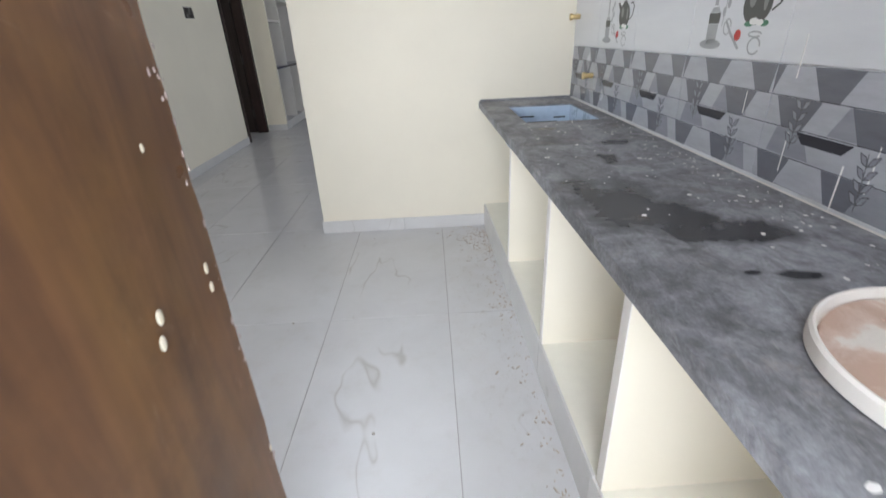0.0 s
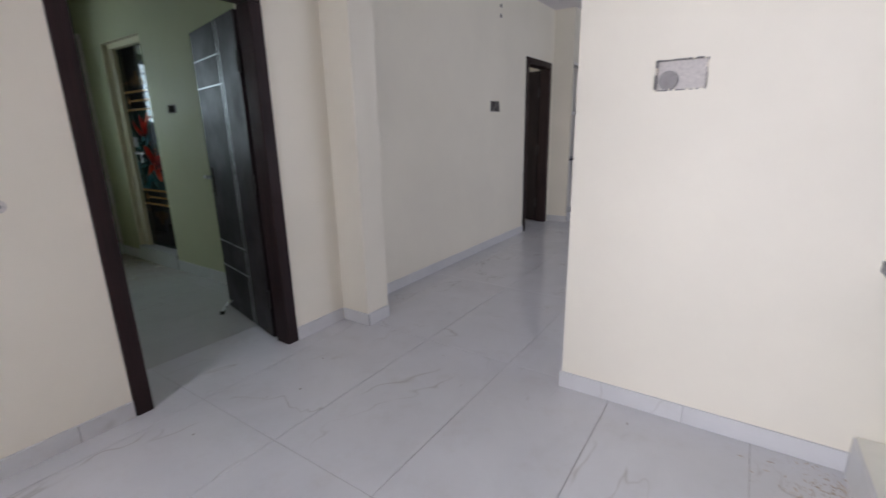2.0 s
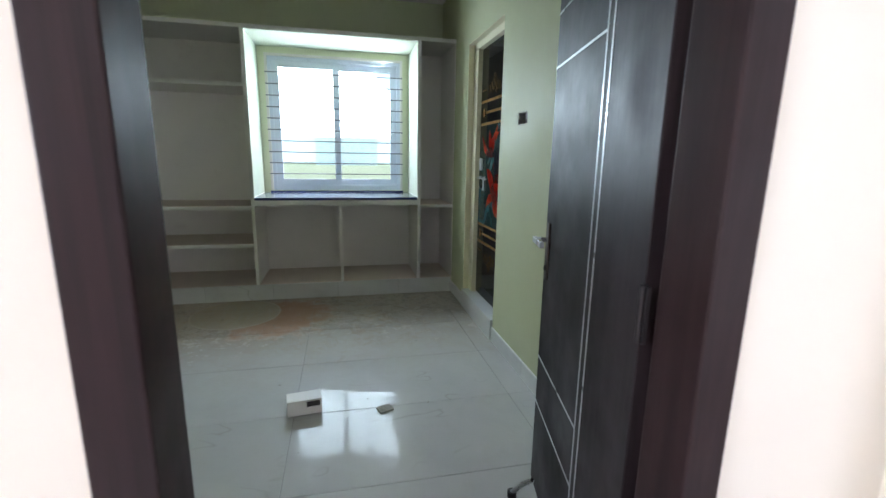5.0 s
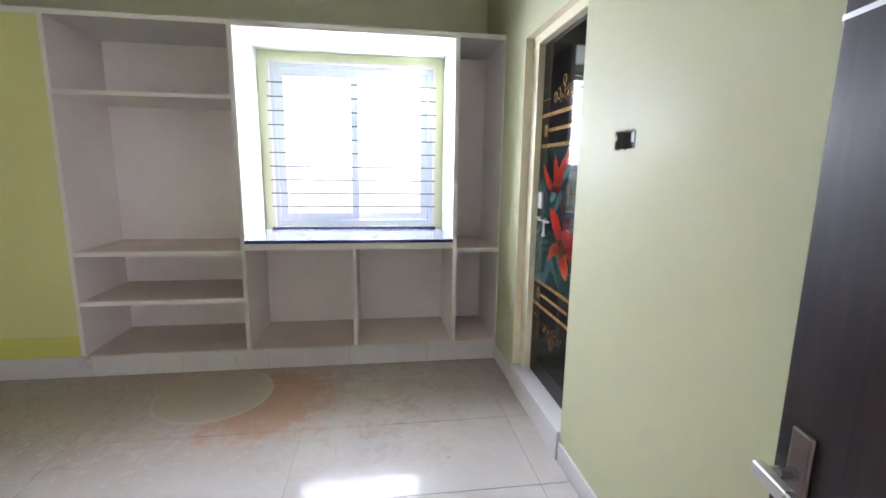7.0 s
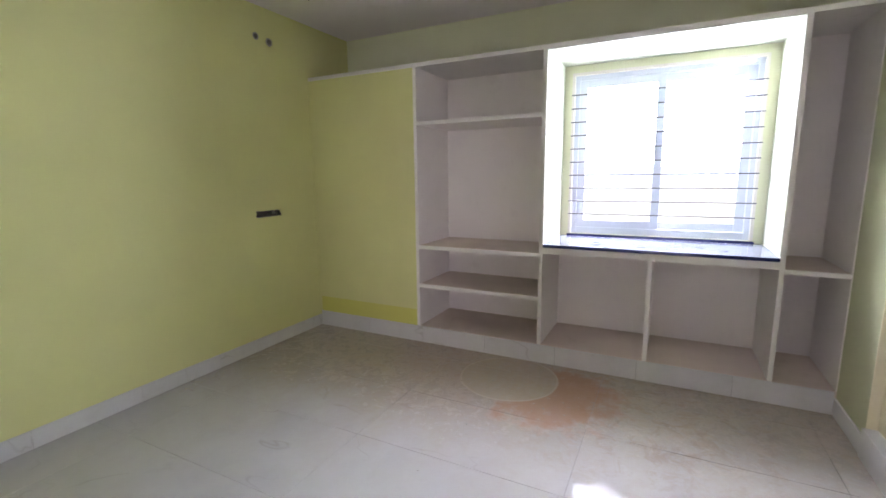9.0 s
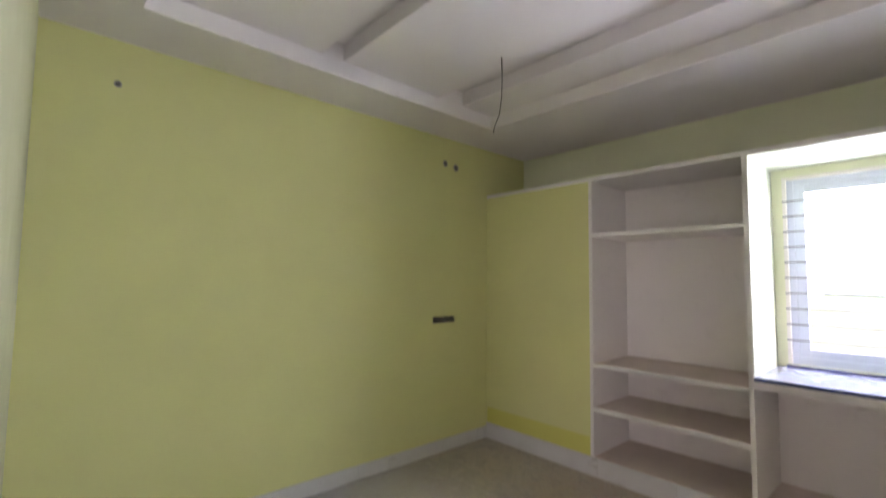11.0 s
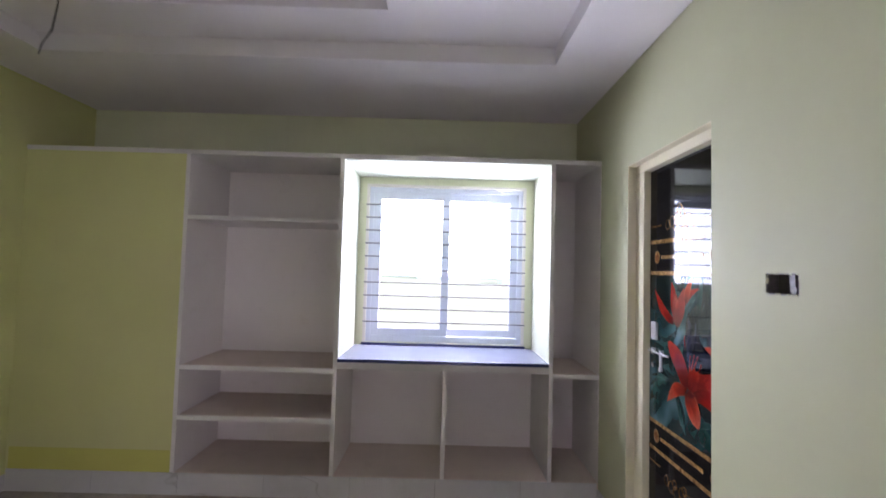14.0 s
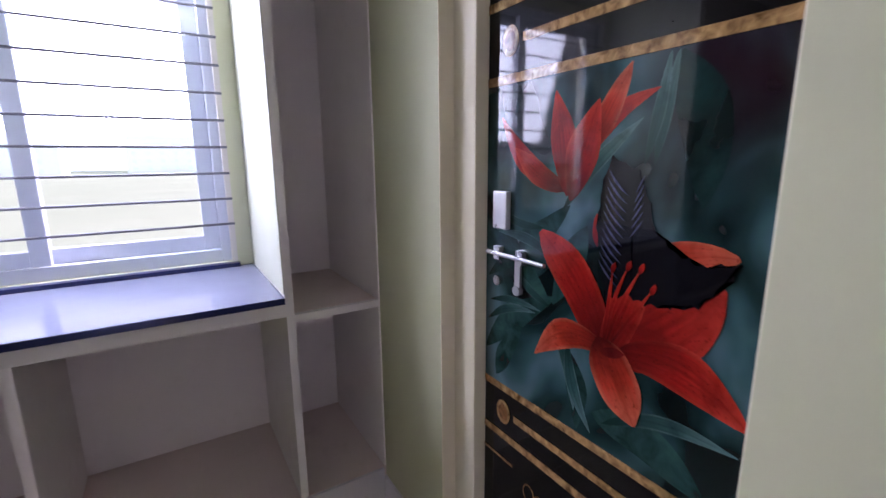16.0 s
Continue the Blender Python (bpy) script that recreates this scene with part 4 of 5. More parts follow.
counter_foot.matrix_world = pose(1.1, 1.4, 0) @ SKEW @ pose(-1.1, -1.4, 0)
top = thing("granite_worktop", (1.07, 1.4, C_TOP), "dusty black granite worktop with wet patches and paint specks", "worktop")
SINK = (0.915, 1.295, 2.25, 2.79)
bm = bmesh.new()
for c in cells((0.77, TILE_X), (-0.38, PART_Y), [SINK]):
    box(bm, *c, C_TOP - 0.038, C_TOP)
bmesh.ops.remove_doubles(bm, verts=bm.verts, dist=1e-5)
for v in bm.verts:
    if v.co.x < 0.771:
        v.co.x = 0.765 + 0.0125 * (PART_Y - v.co.y)
world_part("slab", bm, GRANITE, top)
world_part("upstand", boxes((0.775, TILE_X, PART_Y - 0.018, PART_Y - 0.001, C_TOP, C_TOP + 0.012)), GRANITE, top)
world_part("sealant", boxes((TILE_X - 0.004, TILE_X - 0.001, -0.38, PART_Y - 0.02, C_TOP, C_TOP + 0.003)), EDGE_WHITE, top, "pale cement line along the tiles")
sk = thing("kitchen_sink", (1.1, 2.52, 0.68), "steel kitchen sink with torn blue protective film", "sink")
x0, x1, y0, y1 = SINK
world_part("basin", boxes((x0 - 0.01, x0 + 0.002, y0, y1, 0.66, 0.872), (x1 - 0.002, x1 + 0.01, y0, y1, 0.66, 0.872), (x0, x1, y0 - 0.01, y0 + 0.002, 0.66, 0.872), (x0, x1, y1 - 0.002, y1 + 0.01, 0.66, 0.872), (x0, x1, y0, y1, 0.65, 0.662)), FILM, sk)
for a in ((x0 + 0.02, x0 + 0.16, 0.81), (x0 + 0.12, x0 + 0.30, 0.775), (x0 + 0.05, x0 + 0.10, 0.74), (x1 - 0.10, x1 - 0.03, 0.80)):
    world_part("torn_film", boxes((a[0], a[1], y1 - 0.0045, y1 - 0.0025, a[2], a[2] + 0.008)), DARK_METAL, sk, "torn dark strip of film")

rs = random.Random(21)
for k in range(230):
    # specks lie thickest along the tiles and by the sink
    y = min(2.95, max(0.1, rs.gauss(1.5, 0.75)))
    x = 1.35 - abs(rs.gauss(0, 0.10)) if k % 3 else rs.uniform(0.84, 1.3)
    if SINK[0] - 0.02 < x < SINK[1] + 0.02 and SINK[2] - 0.02 < y < SINK[3] + 0.02 or x < 0.82 or (x - 1.16) ** 2 + (y - 0.41) ** 2 < 0.05:
        continue
    sp = bmesh.new()
    r = rs.uniform(0.0016, 0.0050) if k % 9 else rs.uniform(0.005, 0.008)
    bmesh.ops.create_icosphere(sp, subdivisions=1, radius=r, matrix=Matrix.Translation((x, y, C_TOP)) @ Matrix.Rotation(rs.uniform(0, 3), 4, 'Z') @ Matrix.Diagonal((rs.uniform(1, 1.9), 1, 0.22, 1)))
    world_part("paint_speck", sp, SPECK, top, "white paint speck")

lid = thing("bucket_lid", (1.130, 0.388, C_TOP), "upturned white bucket lid crusted with dried pink paint", "bucket lid")
lbm = bmesh.new()
prof = [(0.0, 0.004), (0.180, 0.004), (0.192, 0.010), (0.194, 0.029), (0.198, 0.030), (0.202, 0.026), (0.203, 0.004), (0.195, 0.0), (0.0, 0.0)]
rings = [[lbm.verts.new((r * math.cos(2 * math.pi * i / 64), r * math.sin(2 * math.pi * i / 64), z)) for i in range(64)] for r, z in prof[1:-1]]
for a, b in zip(rings, rings[1:]):
    for i in range(64):
        lbm.faces.new((a[i], a[(i + 1) % 64], b[(i + 1) % 64], b[i]))
lbm.faces.new(rings[0]), lbm.faces.new(rings[-1])
part("rim", lbm, EDGE_WHITE, lid)
CRUST = Nodes("dried_pink_paint", 0.85)
crust_tone = CRUST.ramp(CRUST.noise(9, 7, 0.7, None, 0.6), (0.40, (0.52, 0.37, 0.29, 1)), (0.52, (0.62, 0.48, 0.40, 1)), (0.60, (0.70, 0.66, 0.60, 1)))
CRUST.colour(crust_tone)
CRUST.bump(CRUST.noise(40, 6, 0.7), 0.5, 0.004)
PINKCRUST = CRUST.m
lbm = bmesh.new()
bmesh.ops.create_cone(lbm, cap_ends=True, segments=48, radius1=0.190, radius2=0.187, depth=0.010, matrix=Matrix.Translation((0, 0, 0.010)))
part("crust", lbm, PINKCRUST, lid, "dried pinkish paint crust")
for i in range(20):
    pbm = bmesh.new()
    a, r = rng.uniform(0, 6.28), rng.uniform(0.02, 0.15)
    bmesh.ops.create_icosphere(pbm, subdivisions=1, radius=rng.uniform(0.003, 0.008), matrix=Matrix.Translation((r * math.cos(a), r * math.sin(a), 0.0155)) @ Matrix.Diagonal((1.4, 1, 0.4, 1)))
    part("crumb", pbm, PINKCRUST, lid)

# ---- wall boxes, holes and fittings ----


BOX_METAL = plain("dull_grey_metal", (0.22, 0.21, 0.205, 1), 0.6, 0.3, 0.5, 60)


def wall_box(name, m, w, h, label, socket=True, edge=None):
    """A metal box set into a hole: local x across, y into the wall, z up."""
    t = thing(name, m, label, "switch box")
    part("back", boxes((-w / 2, w / 2, 0.045, 0.05, -h / 2, h / 2)), HOLE, t)
    part("shell", boxes((-w / 2, -w / 2 + 0.003, 0.002, 0.045, -h / 2, h / 2), (w / 2 - 0.003, w / 2, 0.002, 0.045, -h / 2, h / 2), (-w / 2, w / 2, 0.002, 0.045, -h / 2, -h / 2 + 0.003), (-w / 2, w / 2, 0.002, 0.045, h / 2 - 0.003, h / 2)), BOX_METAL, t)
    b2 = bmesh.new()
    r3 = random.Random(name)
    for k in range(44):
        q = r3.uniform(-1, 1)
        side = r3.choice((-1, 1))
        at = (q * w / 2, 0.005, side * h / 2) if k % 3 else (side * w / 2, 0.005, q * h / 2)
        bmesh.ops.create_icosphere(b2, subdivisions=1, radius=r3.uniform(0.003, 0.009), matrix=Matrix.Translation(at) @ Matrix.Diagonal((r3.uniform(0.7, 1.6), 0.7, r3.uniform(0.6, 1.2), 1)))
    tagged(part("mortar", b2, edge or CREAM, t, "ragged mortar edge"), kind="stuff")
    if socket:
        b3 = bmesh.new()
        rod(b3, (w * 0.1, 0.03, -h * 0.25), (w * 0.1, 0.044, -h * 0.25), h * 0.2, 12)
        box(b3, w * 0.15, w * 0.3, 0.012, 0.04, -h * 0.1, h * 0.42)
        part("conduit", b3, BOX_METAL, t)
    return t


wall_box("switch_box", pose(BED_X, 1.33, 1.631, 0, 0, 90), 0.088, 0.072, "empty metal switch box in the cream wall by the bedroom door")
wall_box("switch_box", pose(HALL_X, 5.63, 1.615, 0, 0, 90), 0.215, 0.115, "empty dark switch box in the hall wall")
wall_box("switch_box", pose(-4.13, BATH_Y, 1.6055), 0.146, 0.074, "empty metal switch box in the pale green wall", edge=PALE_GREEN)
wall_box("switch_box", pose(-5.245, LIME_Y, 1.195, 0, 0, 180), 0.275, 0.056, "long empty switch box in the lime wall", edge=LIME)
kb_ = wall_box("switch_box", pose(0.0425, PART_Y, 1.5675), 0.19, 0.122, "mortar-filled switch box cut-out in the partition", False)
b4 = bmesh.new()
rod(b4, (-0.045, 0.010, -0.02), (-0.045, 0.04, -0.02), 0.038, 20)
part("pipe_end", b4, CONDUIT, kb_, "grey conduit end")
part("infill", boxes((-0.09, 0.09, 0.022, 0.044, -0.056, 0.056)), PLASTER, kb_, "rough cement infill")


def plug_hole(m, r, label, filled=False):
    t = thing("wall_hole", m, label, "wall hole")
    h = bmesh.new()
    rod(h, (0, -0.002, 0), (0, 0.02, 0), r, 14)
    part("ring", h, PLASTER if filled else CEMENT, t)
    h = bmesh.new()
    # no hole is cut: an unfilled one gets a dark disc as its shade
    rod(h, (0, -0.004, 0), (0, 0.01, 0), r * (0.38 if filled else 0.62), 12)
    part("core", h, CONDUIT if filled else HOLE, t)


plug_hole(pose(BED_X, 1.36, 1.112, 0, 0, 90), 0.027, "small plastered pipe hole in the cream wall", True)
plug_hole(pose(-5.239, LIME_Y, 2.671, 0, 0, 180), 0.030, "open conduit hole high on the lime wall")
plug_hole(pose(-5.379, LIME_Y, 2.653, 0, 0, 180), 0.034, "open conduit hole high on the lime wall")
plug_hole(pose(-2.697, LIME_Y, 2.664, 0, 0, 180), 0.020, "small conduit hole high on the lime wall")
plug_hole(pose(-4.12, BATH_Y, 2.69), 0.028, "open conduit hole above the switch box")
plug_hole(pose(0.94, PART_Y, 1.885), 0.018, "small conduit hole in the partition")
plug_hole(pose(HALL_X, 5.75, 2.57, 0, 0, 90), 0.022, "small conduit hole in the hall wall")
plug_hole(pose(HALL_X, 5.75, 2.67, 0, 0, 90), 0.022, "small conduit hole in the hall wall")

for y, z in ((2.985, 1.35), (2.66, 1.045)):
    t = thing("tap_outlet", (TILE_X, y, z), "brass water outlet stub in the tiled wall", "pipe outlet")
    h = bmesh.new()
    rod(h, (0.0, 0, 0), (-0.045, 0, 0), 0.014, 12)
    part("stub", h, BRASS, t)
    h = bmesh.new()
    rod(h, (-0.045, 0, 0), (-0.06, 0, 0), 0.018, 6)
    part("plug", h, BRASS, t)

wire = thing("ceiling_wire", (-4.60, 0.15, PANEL), "bare dark wire hanging from the bedroom ceiling", "wire")
h = bmesh.new()
chain(h, [(0, 0, 0), (0.005, 0.01, -0.12), (-0.004, 0.0, -0.25), (0.004, -0.012, -0.38), (0.03, -0.03, -0.46), (0.02, -0.05, -0.50)], 0.003, 6)
part("strand", h, DARK_METAL, wire)

# ---- hall shelves seen past the partition ----
hs = thing("hall_shelf_unit", (-2.1, 8.6, 0), "tall white built-in shelf unit with a black counter", "shelf unit")
world_part("side_panel", boxes((-2.35, -1.86, 7.36, 7.40, 0, 2.24)), CREAM, hs)
world_part("plinth", boxes((-2.35, -1.86, 7.40, 10.05, 0, 0.12)), SKIRT, hs)
world_part("counter", boxes((-2.35, -1.855, 7.401, 10.05, 0.90, 0.93)), SILL_GRANITE, hs, "black granite counter")
world_part("top", boxes((-2.35, -1.86, 7.40, 10.05, 2.21, 2.24)), EDGE_WHITE, hs)
world_part("back_panel", boxes((-2.352, -2.34, 7.40, 10.05, 0.12, 2.21)), LILAC, hs)
for y in (7.40, 8.05, 8.55, 9.2, 10.02):
    world_part("upright", boxes((-2.34, -1.86, y, y + 0.03, 0.12, 0.90)), EDGE_WHITE, hs)
for y in (7.95, 9.3, 10.02):
    world_part("upright", boxes((-2.34, -1.86, y, y + 0.03, 0.93, 2.21)), EDGE_WHITE, hs)
for y0_, y1_, z in ((7.40, 7.95, 1.55), (7.98, 9.3, 1.85), (9.33, 10.02, 1.6)):
    world_part("shelf", boxes((-2.34, -1.86, y0_, y1_, z, z + 0.03)), EDGE_WHITE, hs)
bx = thing("paint_tin", (-2.1, 8.4, 0.93), "small black tin on the hall counter", "tin")
h = bmesh.new()
rod(h, (0, 0, 0), (0, 0, 0.12), 0.05, 20)
part("body", h, DARK_METAL, bx)
h = bmesh.new()
rod(h, (0, 0, 0.12), (0, 0, 0.13), 0.052, 20)
part("lid", h, STEEL, bx)

# ---- loose things on the bedroom floor ----
carton = thing("carton", pose(-3.80, 1.75, 0, 0, 0, 8), "small white cardboard box with a dark printed label", "box")
part("body", bevelled(boxes((-0.05, 0.05, -0.09, 0.09, 0, 0.085)), 0.003), EDGE_WHITE, carton)
part("label", boxes((0.0505, 0.052, 0.01, 0.08, 0.045, 0.075)), DARK_METAL, carton, "dark printed label bar")
chip = thing("broken_tile", pose(-3.72, 2.18, 0, 0, 0, 20), "small broken grey tile piece on the floor", "tile piece")
part("piece", bevelled(boxes((-0.03, 0.03, -0.04, 0.04, 0, 0.012)), 0.003), CEMENT, chip)
rng2 = random.Random(9)
for i in range(26):
    inside = i < 14
    x, y = (rng2.uniform(-5.4, -2.6), rng2.uniform(0.8, 2.9)) if inside else (rng2.uniform(-1.8, 0.75), rng2.uniform(1.0, 3.0))
    t = thing("debris", pose(x, y, 0, 0, 0, rng2.uniform(0, 360)), "tiny crumb of plaster debris on the floor", "debris", "crumbs on the floor")
    h = bmesh.new()
    bmesh.ops.create_icosphere(h, subdivisions=1, radius=rng2.uniform(0.0025, 0.007), matrix=Matrix.Translation((0, 0, 0.003)) @ Matrix.Diagonal((1.5, 1, 0.45, 1)))
    part("crumb", h, CEMENT, t)

LITTER = plain("mortar_litter", (0.42, 0.36, 0.29, 1), 0.9, 0.0, 0.5, 30)
rl = random.Random(33)


def litter(name, spots, label):
    """Crumbs too many to count, in one mesh: spots of (x, y, spread x, spread y, count)."""
    h = bmesh.new()
    for cx, cy, sx, sy, count in spots:
        for k in range(count):
            x, y = cx - abs(rl.gauss(0, sx)), cy + rl.gauss(0, sy)
            bmesh.ops.create_icosphere(h, subdivisions=1, radius=rl.uniform(0.0015, 0.0050), matrix=Matrix.Translation((x, y, 0.001)) @ Matrix.Rotation(rl.uniform(0, 6), 4, 'Z') @ Matrix.Diagonal((rl.uniform(1, 3.5), 0.8, 0.5, 1)))
    tagged(new(name, mesh(name, h, LITTER)), label, "litter", kind="stuff")


litter("counter_litter", ((0.80, 2.86, 0.12, 0.10, 120), (0.82, 2.75, 0.09, 0.16, 90), (0.82, 1.9, 0.06, 0.5, 110), (0.82, 1.1, 0.05, 0.3, 50)), "mortar crumbs swept along the counter foot")
litter("niche_litter", ((-4.9, 1.1, 0.45, 0.6, 120), (-5.2, 2.1, 0.3, 0.4, 60), (-4.2, -0.98, 0.8, 0.035, 120), (-5.35, -0.7, 0.25, 0.22, 90)), "brick crumbs on the dusty bedroom floor")

# ---- outside ----
GRASS = Nodes("field_grass", 0.95)
GRASS.colour(GRASS.ramp(GRASS.noise(0.05, 8, 0.7), (0.3, (0.30, 0.42, 0.28, 1)), (0.7, (0.38, 0.50, 0.35, 1))))
h = bmesh.new()
box(h, -900, 300, -600, 600, -3.6, -3.5)
tagged(new("ground", mesh("ground", h, GRASS.m)), "dry green field outside the window", "ground", kind="structure")
# distance haze put into the colour: pale cyan facades and windows glow faintly
HAZE = plain("facade_haze_glow", (0.70, 0.88, 0.90, 1), 0.9)
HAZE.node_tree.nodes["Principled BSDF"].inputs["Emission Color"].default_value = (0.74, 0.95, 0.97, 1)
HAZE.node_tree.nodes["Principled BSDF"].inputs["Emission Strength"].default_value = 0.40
HAZE_WINDOW = plain("window_haze_glow", (0.66, 0.84, 0.86, 1), 0.6)
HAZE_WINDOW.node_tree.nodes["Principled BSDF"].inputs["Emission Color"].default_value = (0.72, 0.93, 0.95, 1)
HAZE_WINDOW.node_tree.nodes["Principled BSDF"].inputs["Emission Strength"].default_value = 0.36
# glowing sheet that stands in for the bright sky
GLOW = Nodes("backdrop_glow", 1.0)
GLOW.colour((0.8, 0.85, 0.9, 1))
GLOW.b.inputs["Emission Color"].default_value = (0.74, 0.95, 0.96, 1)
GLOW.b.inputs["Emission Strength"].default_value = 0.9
tagged(new("backdrop", mesh("backdrop", boxes((-306, -305, -420, 420, -3.5, 160)), GLOW.m)), "glowing sheet for the bright hazy sky over the far field", "backdrop", kind="structure")
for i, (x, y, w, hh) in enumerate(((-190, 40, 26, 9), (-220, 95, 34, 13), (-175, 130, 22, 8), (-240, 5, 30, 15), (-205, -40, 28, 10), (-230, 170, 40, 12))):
    b = thing("far_building", (x, y, -3.5), "far building across the field, haze put into its pale glowing colour", "building", "buildings on the horizon")
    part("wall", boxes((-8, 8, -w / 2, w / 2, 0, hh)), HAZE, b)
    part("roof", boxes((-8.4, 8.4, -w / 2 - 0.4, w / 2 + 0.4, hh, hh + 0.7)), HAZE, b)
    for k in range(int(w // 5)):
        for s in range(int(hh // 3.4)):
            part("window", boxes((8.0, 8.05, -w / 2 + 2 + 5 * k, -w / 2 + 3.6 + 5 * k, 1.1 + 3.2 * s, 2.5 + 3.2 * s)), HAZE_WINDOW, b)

# ---- kitchen wall tiles ----
PALE_GROUT = plain("pale_grout", (0.62, 0.63, 0.65, 1), 0.8)
T_W, T_H = 0.465, 0.298
tiles = structure("tile_bed", boxes((TILE_X + 0.004, TILE_X + 0.0078, -0.38, PART_Y, C_TOP, TOP)), PALE_GROUT, "grouted kitchen wall tiling", "wall tiles")
WT = Nodes("white_wall_tile", 0.08)
WT.colour(WT.mix(WT.ramp(WT.noise(3, 5, 0.6, WT.scaled(1, 0.3, 2)), (0.35, 0.0), (0.7, 1.0)), (0.62, 0.63, 0.66, 1), (0.72, 0.73, 0.75, 1)))
WT.rough(WT.ramp(WT.noise(5, 4), (0.3, 0.06), (0.75, 0.2)))
WT = WT.m


def tile_paint(name, rgb):
    n = Nodes(name, 0.16)
    n.colour(n.mix(n.noise(9, 6, 0.7, n.scaled(1, 1, 4)), shade(rgb, 0.75), shade(rgb, 1.25)))
    n.rough(n.ramp(n.noise(5, 4), (0.3, 0.1), (0.75, 0.3)))
    return n.m


G1, G2, G3, G4 = tile_paint("tile_mid_grey", (0.27, 0.28, 0.315, 1)), tile_paint("tile_light_grey", (0.41, 0.42, 0.46, 1)), tile_paint("tile_dark_grey", (0.15, 0.155, 0.18, 1)), tile_paint("tile_black", (0.040, 0.040, 0.050, 1))
PEWTER = tile_paint("pewter_print", (0.075, 0.078, 0.075, 1))
PEWTER_LIGHT = tile_paint("pewter_sheen", (0.20, 0.205, 0.20, 1))
SILVER = tile_paint("silver_print", (0.36, 0.37, 0.38, 1))
SPRIG = tile_paint("sprig_print", (0.12, 0.12, 0.13, 1))
ROSE, SAGE = tile_paint("rose_print", (0.45, 0.03, 0.03, 1)), tile_paint("sage_print", (0.08, 0.20, 0.13, 1))


def film(polys, depth):
    """Flat printed shapes on a tile: (u, z) with u to the right as one faces the wall."""
    h = bmesh.new()
    for poly in polys:
        h.faces.new([h.verts.new((-depth, -u, z)) for u, z in poly])
    bmesh.ops.triangulate(h, faces=h.faces)
    return h


def oval(cx, cz, rx, rz, n=20):
    return [(cx + rx * math.cos(2 * math.pi * i / n), cz + rz * math.sin(2 * math.pi * i / n)) for i in range(n)]


def band(points, t):
    """Quads along a line of points, t wide."""
    out = []
    for (a, b), (c, d) in zip(points, points[1:]):
        l = math.hypot(c - a, d - b) or 1
        nx, nz = -(d - b) / l * t / 2, (c - a) / l * t / 2
        out.append([(a + nx, b + nz), (c + nx, d + nz), (c - nx, d - nz), (a - nx, b - nz)])
    return out


W2, H2 = T_W / 2 - 0.001, T_H / 2 - 0.001
r1, r2, r3, r4_ = H2, 0.075, 0.0, -0.072
trap = lambda a, b, c, d, z0, z1: [(a, z0), (b, z0), (c, z1), (d, z1)]
HALF = T_W / 2
clip_u = lambda poly: [(max(-W2, min(W2, u)), z) for u, z in poly]


def boats(z0, z1, shift, top_w, low_w):
    """Trapezia wide at the top, two to a tile, cut at the tile's edges."""
    out = []
    for k in range(-2, 3):
        c = shift + HALF * k
        if c + top_w > -W2 and c - top_w < W2:
            out.append(clip_u(trap(c - low_w, c + low_w, c + top_w, c - top_w, z0, z1)))
    return [p for p in out if p[2][0] - p[3][0] > 0.01]


light = [clip_u(trap(-0.02, 0.15, 0.12, 0.02, r3 + 0.003, r2 - 0.002)), clip_u(trap(-0.20, -0.05, -0.09, -0.18, r4_ + 0.003, r3 - 0.002)), clip_u(trap(0.04, 0.20, 0.17, 0.07, -H2, r4_ - 0.002))]
dark = boats(r2, r1, -0.04, 0.070, 0.028) + boats(r3, r2 - 0.002, 0.10, 0.075, 0.035) + boats(-H2, r4_ - 0.002, 0.06, 0.065, 0.030)
black = [trap(-0.085, 0.035, 0.060, -0.11, r3 - 0.030, r3 - 0.004)]
seams = band([(-W2, r2), (W2, r2)], 0.0018) + band([(-W2, r3), (W2, r3)], 0.0018) + band([(-W2, r4_), (W2, r4_)], 0.0018)
sprig, sprig_fill = [], []
for su_, sz, lean in ((-0.12, -0.05, 0.012), (0.11, -0.135, -0.010)):
    stem = [(su_ + lean * q * q / 9, sz + 0.042 * q) for q in range(4)]
    sprig += band(stem, 0.0022)
    for k in range(4):
        z, x = sz + 0.014 + 0.028 * k, su_ + lean * (k * 0.7) ** 2 / 9
        for q in (-1, 1):
            leaf = [(x, z), (x + q * 0.015, z + 0.006), (x + q * 0.025, z + 0.026), (x + q * 0.008, z + 0.020)]
            sprig_fill.append(leaf)
            sprig += band(leaf + leaf[:1], 0.0022)
POT = oval(0.064, 0.022, 0.043, 0.064, 28)
SPOUT = [(0.040, -0.005), (0.030, 0.03), (0.014, 0.066), (0.004, 0.086), (0.016, 0.090), (0.034, 0.066), (0.044, 0.050)]
MOTIF_DARK = [POT, SPOUT, trap(0.046, 0.082, 0.076, 0.052, 0.076, 0.094), oval(0.064, 0.110, 0.005, 0.017, 10), trap(-0.104, -0.060, -0.058, -0.106, -0.052, -0.022)] + band([(0.108, 0.0), (0.128, 0.02), (0.135, 0.06), (0.126, 0.082), (0.106, 0.078)], 0.006)
MOTIF_SHEEN = [oval(0.048, 0.038, 0.010, 0.026, 14), oval(0.088, 0.030, 0.006, 0.030, 12)]
MOTIF_SILVER = [oval(-0.082, -0.112, 0.046, 0.014), trap(-0.103, -0.061, -0.060, -0.104, -0.112, -0.053), trap(-0.103, -0.061, -0.070, -0.094, -0.021, -0.005), trap(-0.090, -0.075, -0.078, -0.087, 0.0, 0.05), trap(-0.090, -0.076, -0.080, -0.086, 0.05, 0.085), trap(-0.0855, -0.0805, -0.082, -0.084, 0.085, 0.13)]
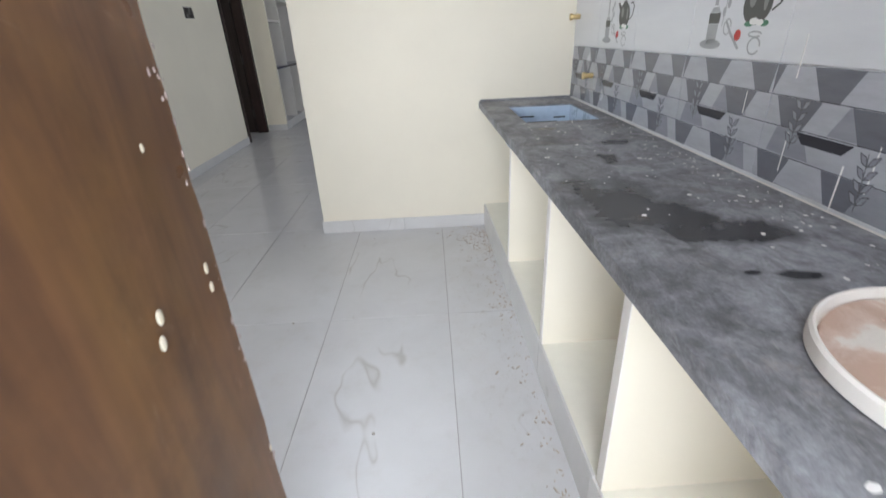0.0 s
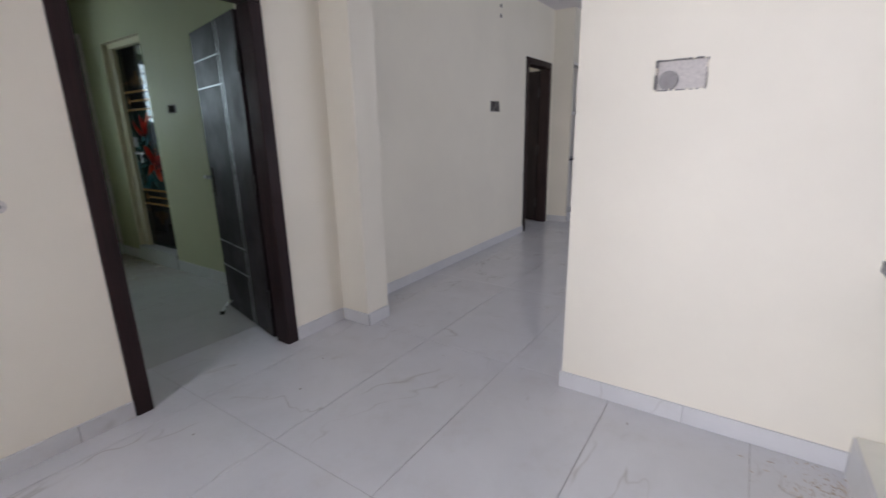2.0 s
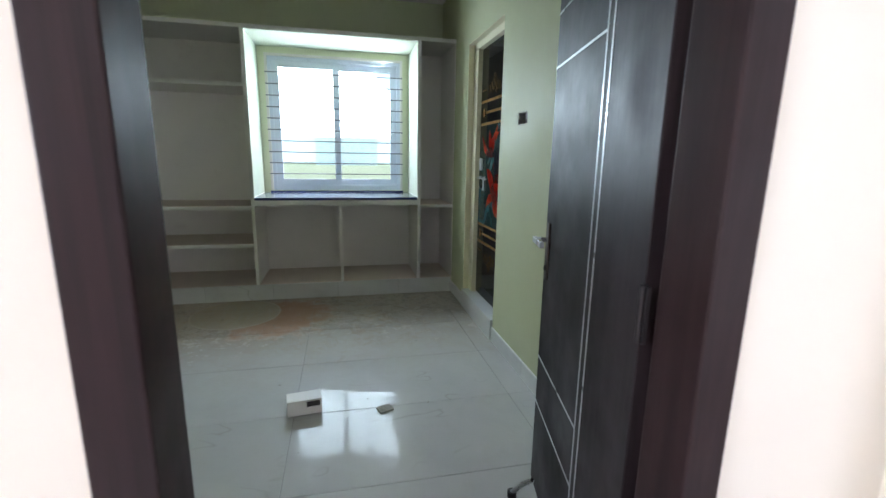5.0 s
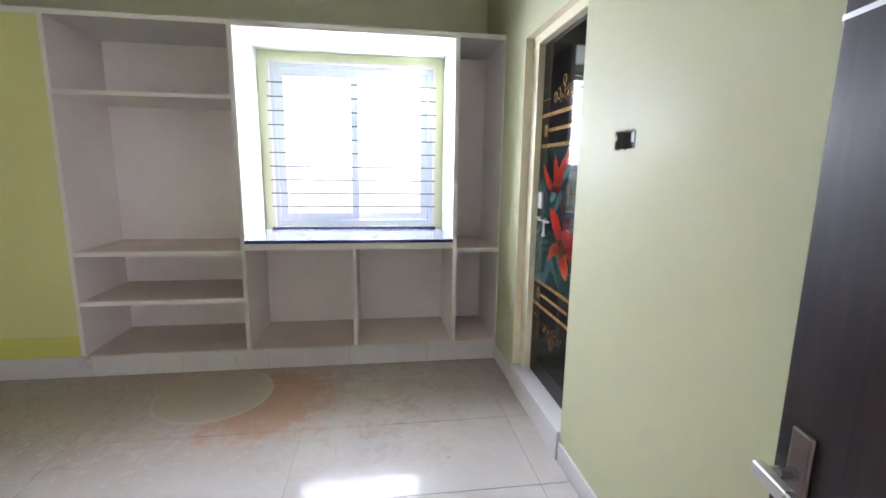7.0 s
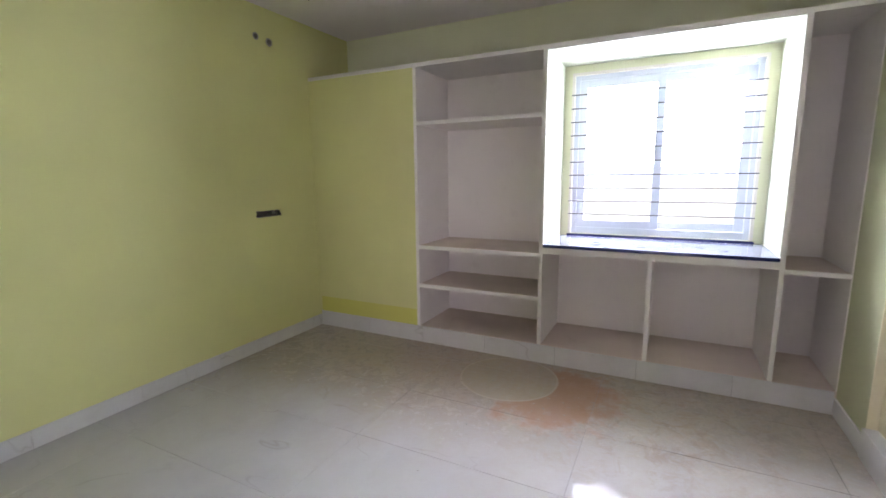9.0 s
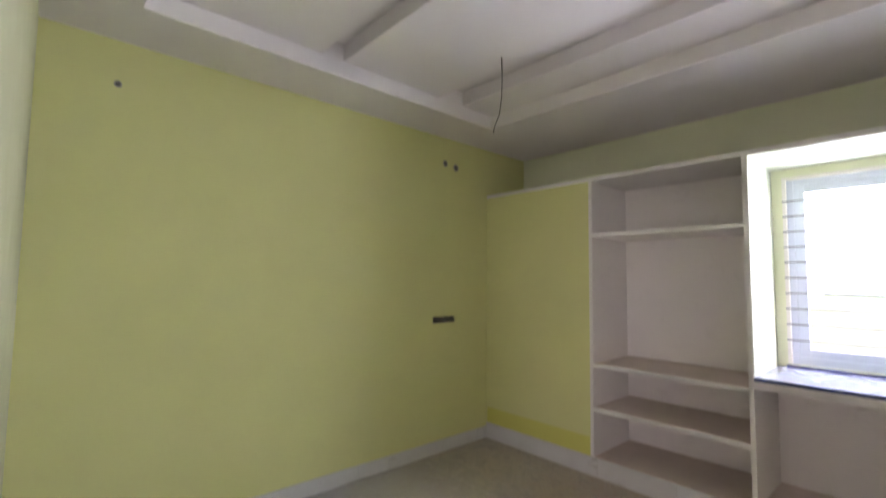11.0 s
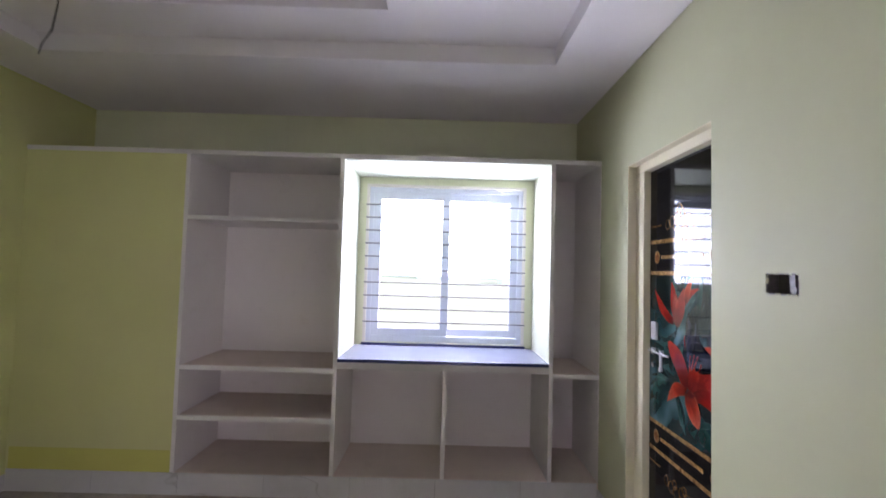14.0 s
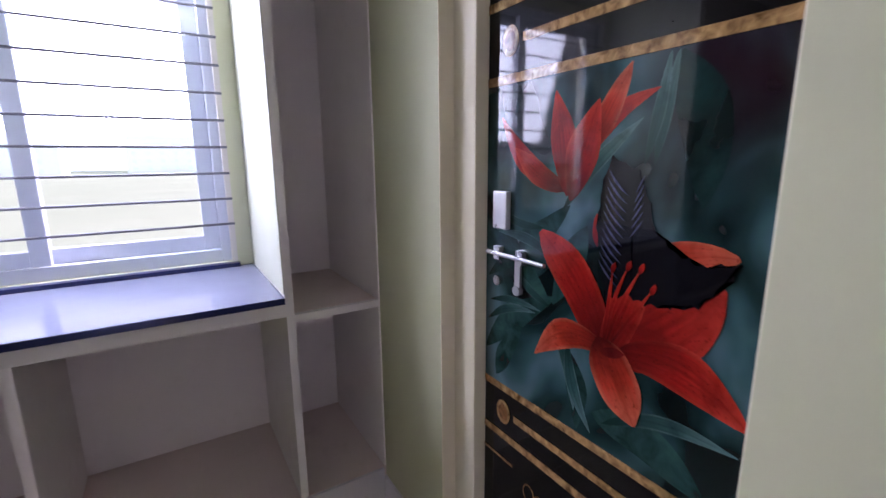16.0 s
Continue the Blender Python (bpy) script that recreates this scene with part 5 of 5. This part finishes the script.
MOTIF_SILVER += band([(-0.03, -0.045), (-0.005, -0.080), (0.035, -0.122)], 0.008) + band(oval(-0.022, -0.062, 0.014, 0.022, 12), 0.004) + band(oval(0.088, -0.112, 0.020, 0.022, 12), 0.005) + band(oval(0.084, -0.082, 0.022, 0.007, 10), 0.004)
for k in range(4):
    MOTIF_SILVER += [oval(-0.045 + (k % 2) * 0.014, -0.020 + 0.022 * k, 0.007, 0.014, 8)]
MOTIF_SILVER += band([(-0.045, -0.06), (-0.038, 0.05)], 0.003)
MOTIF_SAGE = [oval(0.05, -0.038, 0.014, 0.009, 10), oval(0.095, -0.036, 0.014, 0.010, 10)]
MOTIF_WHITE = [oval(0.065, -0.03, 0.014, 0.011, 10), oval(0.083, -0.034, 0.011, 0.010, 10)]
MOTIF_ROSE = [oval(0.024, -0.085, 0.012, 0.016, 12)]
squat = lambda polys: [[(0.085 + (u - 0.06) * 1.42, z * 0.84 - 0.024) for u, z in p] for p in polys]
broad = lambda polys: [[(u * 1.28, z) for u, z in p] for p in polys]
MOTIF_DARK = squat(MOTIF_DARK[:4] + MOTIF_DARK[5:]) + broad(MOTIF_DARK[4:5])
MOTIF_SHEEN, MOTIF_SAGE, MOTIF_WHITE = squat(MOTIF_SHEEN), squat(MOTIF_SAGE), squat(MOTIF_WHITE)
MOTIF_SILVER, MOTIF_ROSE = broad(MOTIF_SILVER), broad(MOTIF_ROSE)
GLOSS_WHITE = plain("print_white", (0.78, 0.78, 0.76, 1), 0.2)
flat_tile = lambda m: mesh("tile", bevelled(boxes((-0.001, 0.006, -T_W / 2 + 0.001, T_W / 2 - 0.001, -T_H / 2 + 0.001, T_H / 2 - 0.001)), 0.0012, 1), m)
MESHES = {"white": flat_tile(WT), "dado": flat_tile(G2)}
DADO = [("pattern", mesh("pattern", film(light, 0.0016), G1)), ("pattern", mesh("pattern", film(dark, 0.0018), G3)), ("pattern", mesh("pattern", film(black, 0.0022), G4)), ("seam", mesh("seam", film(seams, 0.0026), G4)), ("sprig", mesh("sprig", film(sprig_fill, 0.0030), G1)), ("sprig", mesh("sprig", film(sprig, 0.0034), SPRIG))]
DECOR = [("motif", mesh("motif", film(MOTIF_DARK, 0.0016), PEWTER)), ("motif", mesh("motif", film(MOTIF_SHEEN, 0.0018), PEWTER_LIGHT)), ("motif", mesh("motif", film(MOTIF_SILVER, 0.0020), SILVER)), ("motif", mesh("motif", film(MOTIF_SAGE, 0.0024), SAGE)), ("motif", mesh("motif", film(MOTIF_WHITE, 0.0028), GLOSS_WHITE)), ("motif", mesh("motif", film(MOTIF_ROSE, 0.0024), ROSE))]
for row, z in enumerate((1.04, 1.34, 1.64, 1.94, 2.24, 2.54, 2.79)):
    for col in range(-4, 4):
        y = 1.47 + T_W * col
        if y - T_W / 2 < -0.4:
            continue
        dado = row in (0, 3)
        t = new("tile", MESHES["dado" if dado else "white"])
        t.parent = tiles
        t.location = (TILE_X, y, z)
        for nm, me in (DADO if dado else DECOR if (row in (1, 2) and (col + row) % 2 == 1) else ()):
            p = new(nm, me)
            p.parent = t

# paint that ran down the tiles
for y, z0_, z1_, w in ((1.165, 1.16, 1.26, 0.0008), (0.955, 0.885, 0.99, 0.0018), (0.885, 0.95, 1.05, 0.0009), (1.335, 1.05, 1.11, 0.0012), (1.14, 0.93, 1.03, 0.0012)):
    db = bmesh.new()
    box(db, TILE_X - 0.0026, TILE_X - 0.0005, y - w, y + w, z0_, z1_)
    bmesh.ops.create_icosphere(db, subdivisions=1, radius=w * 1.5, matrix=Matrix.Translation((TILE_X - 0.002, y, z0_)) @ Matrix.Diagonal((0.6, 1, 1.6, 1)))
    world_part("paint_drip", db, SPECK, tiles, "white paint drip")

# ---- floor tiles ----
floor_ob = bpy.data.objects["floor"]
TX, TY = 0.605, 1.21
piece = {}
for key, m in (("hall", FLOOR), ("bed", FLOOR_BED)):
    piece[key] = mesh("tile", bevelled(boxes((-TX / 2 + 0.0012, TX / 2 - 0.0012, -TY / 2 + 0.0012, TY / 2 - 0.0012, -0.012, 0)), 0.0012, 1), m)
for i in range(-12, 6):
    for j in range(-3, 7):
        x, y = 0.482 + TX * (i + 0.5), 1.918 + TY * (j + 0.5)
        y -= 0.218 if x < -2.4 else 0
        if x < -2.4:
            if y < LIME_Y - 0.7 or y > BATH_Y + 0.8 or x < NICHE_X - 0.4:
                continue
        elif y < -1.0:
            continue
        t = new("tile", piece["bed" if x < -2.3 else "hall"])
        t.parent = floor_ob
        t.location = (x, y, 0)
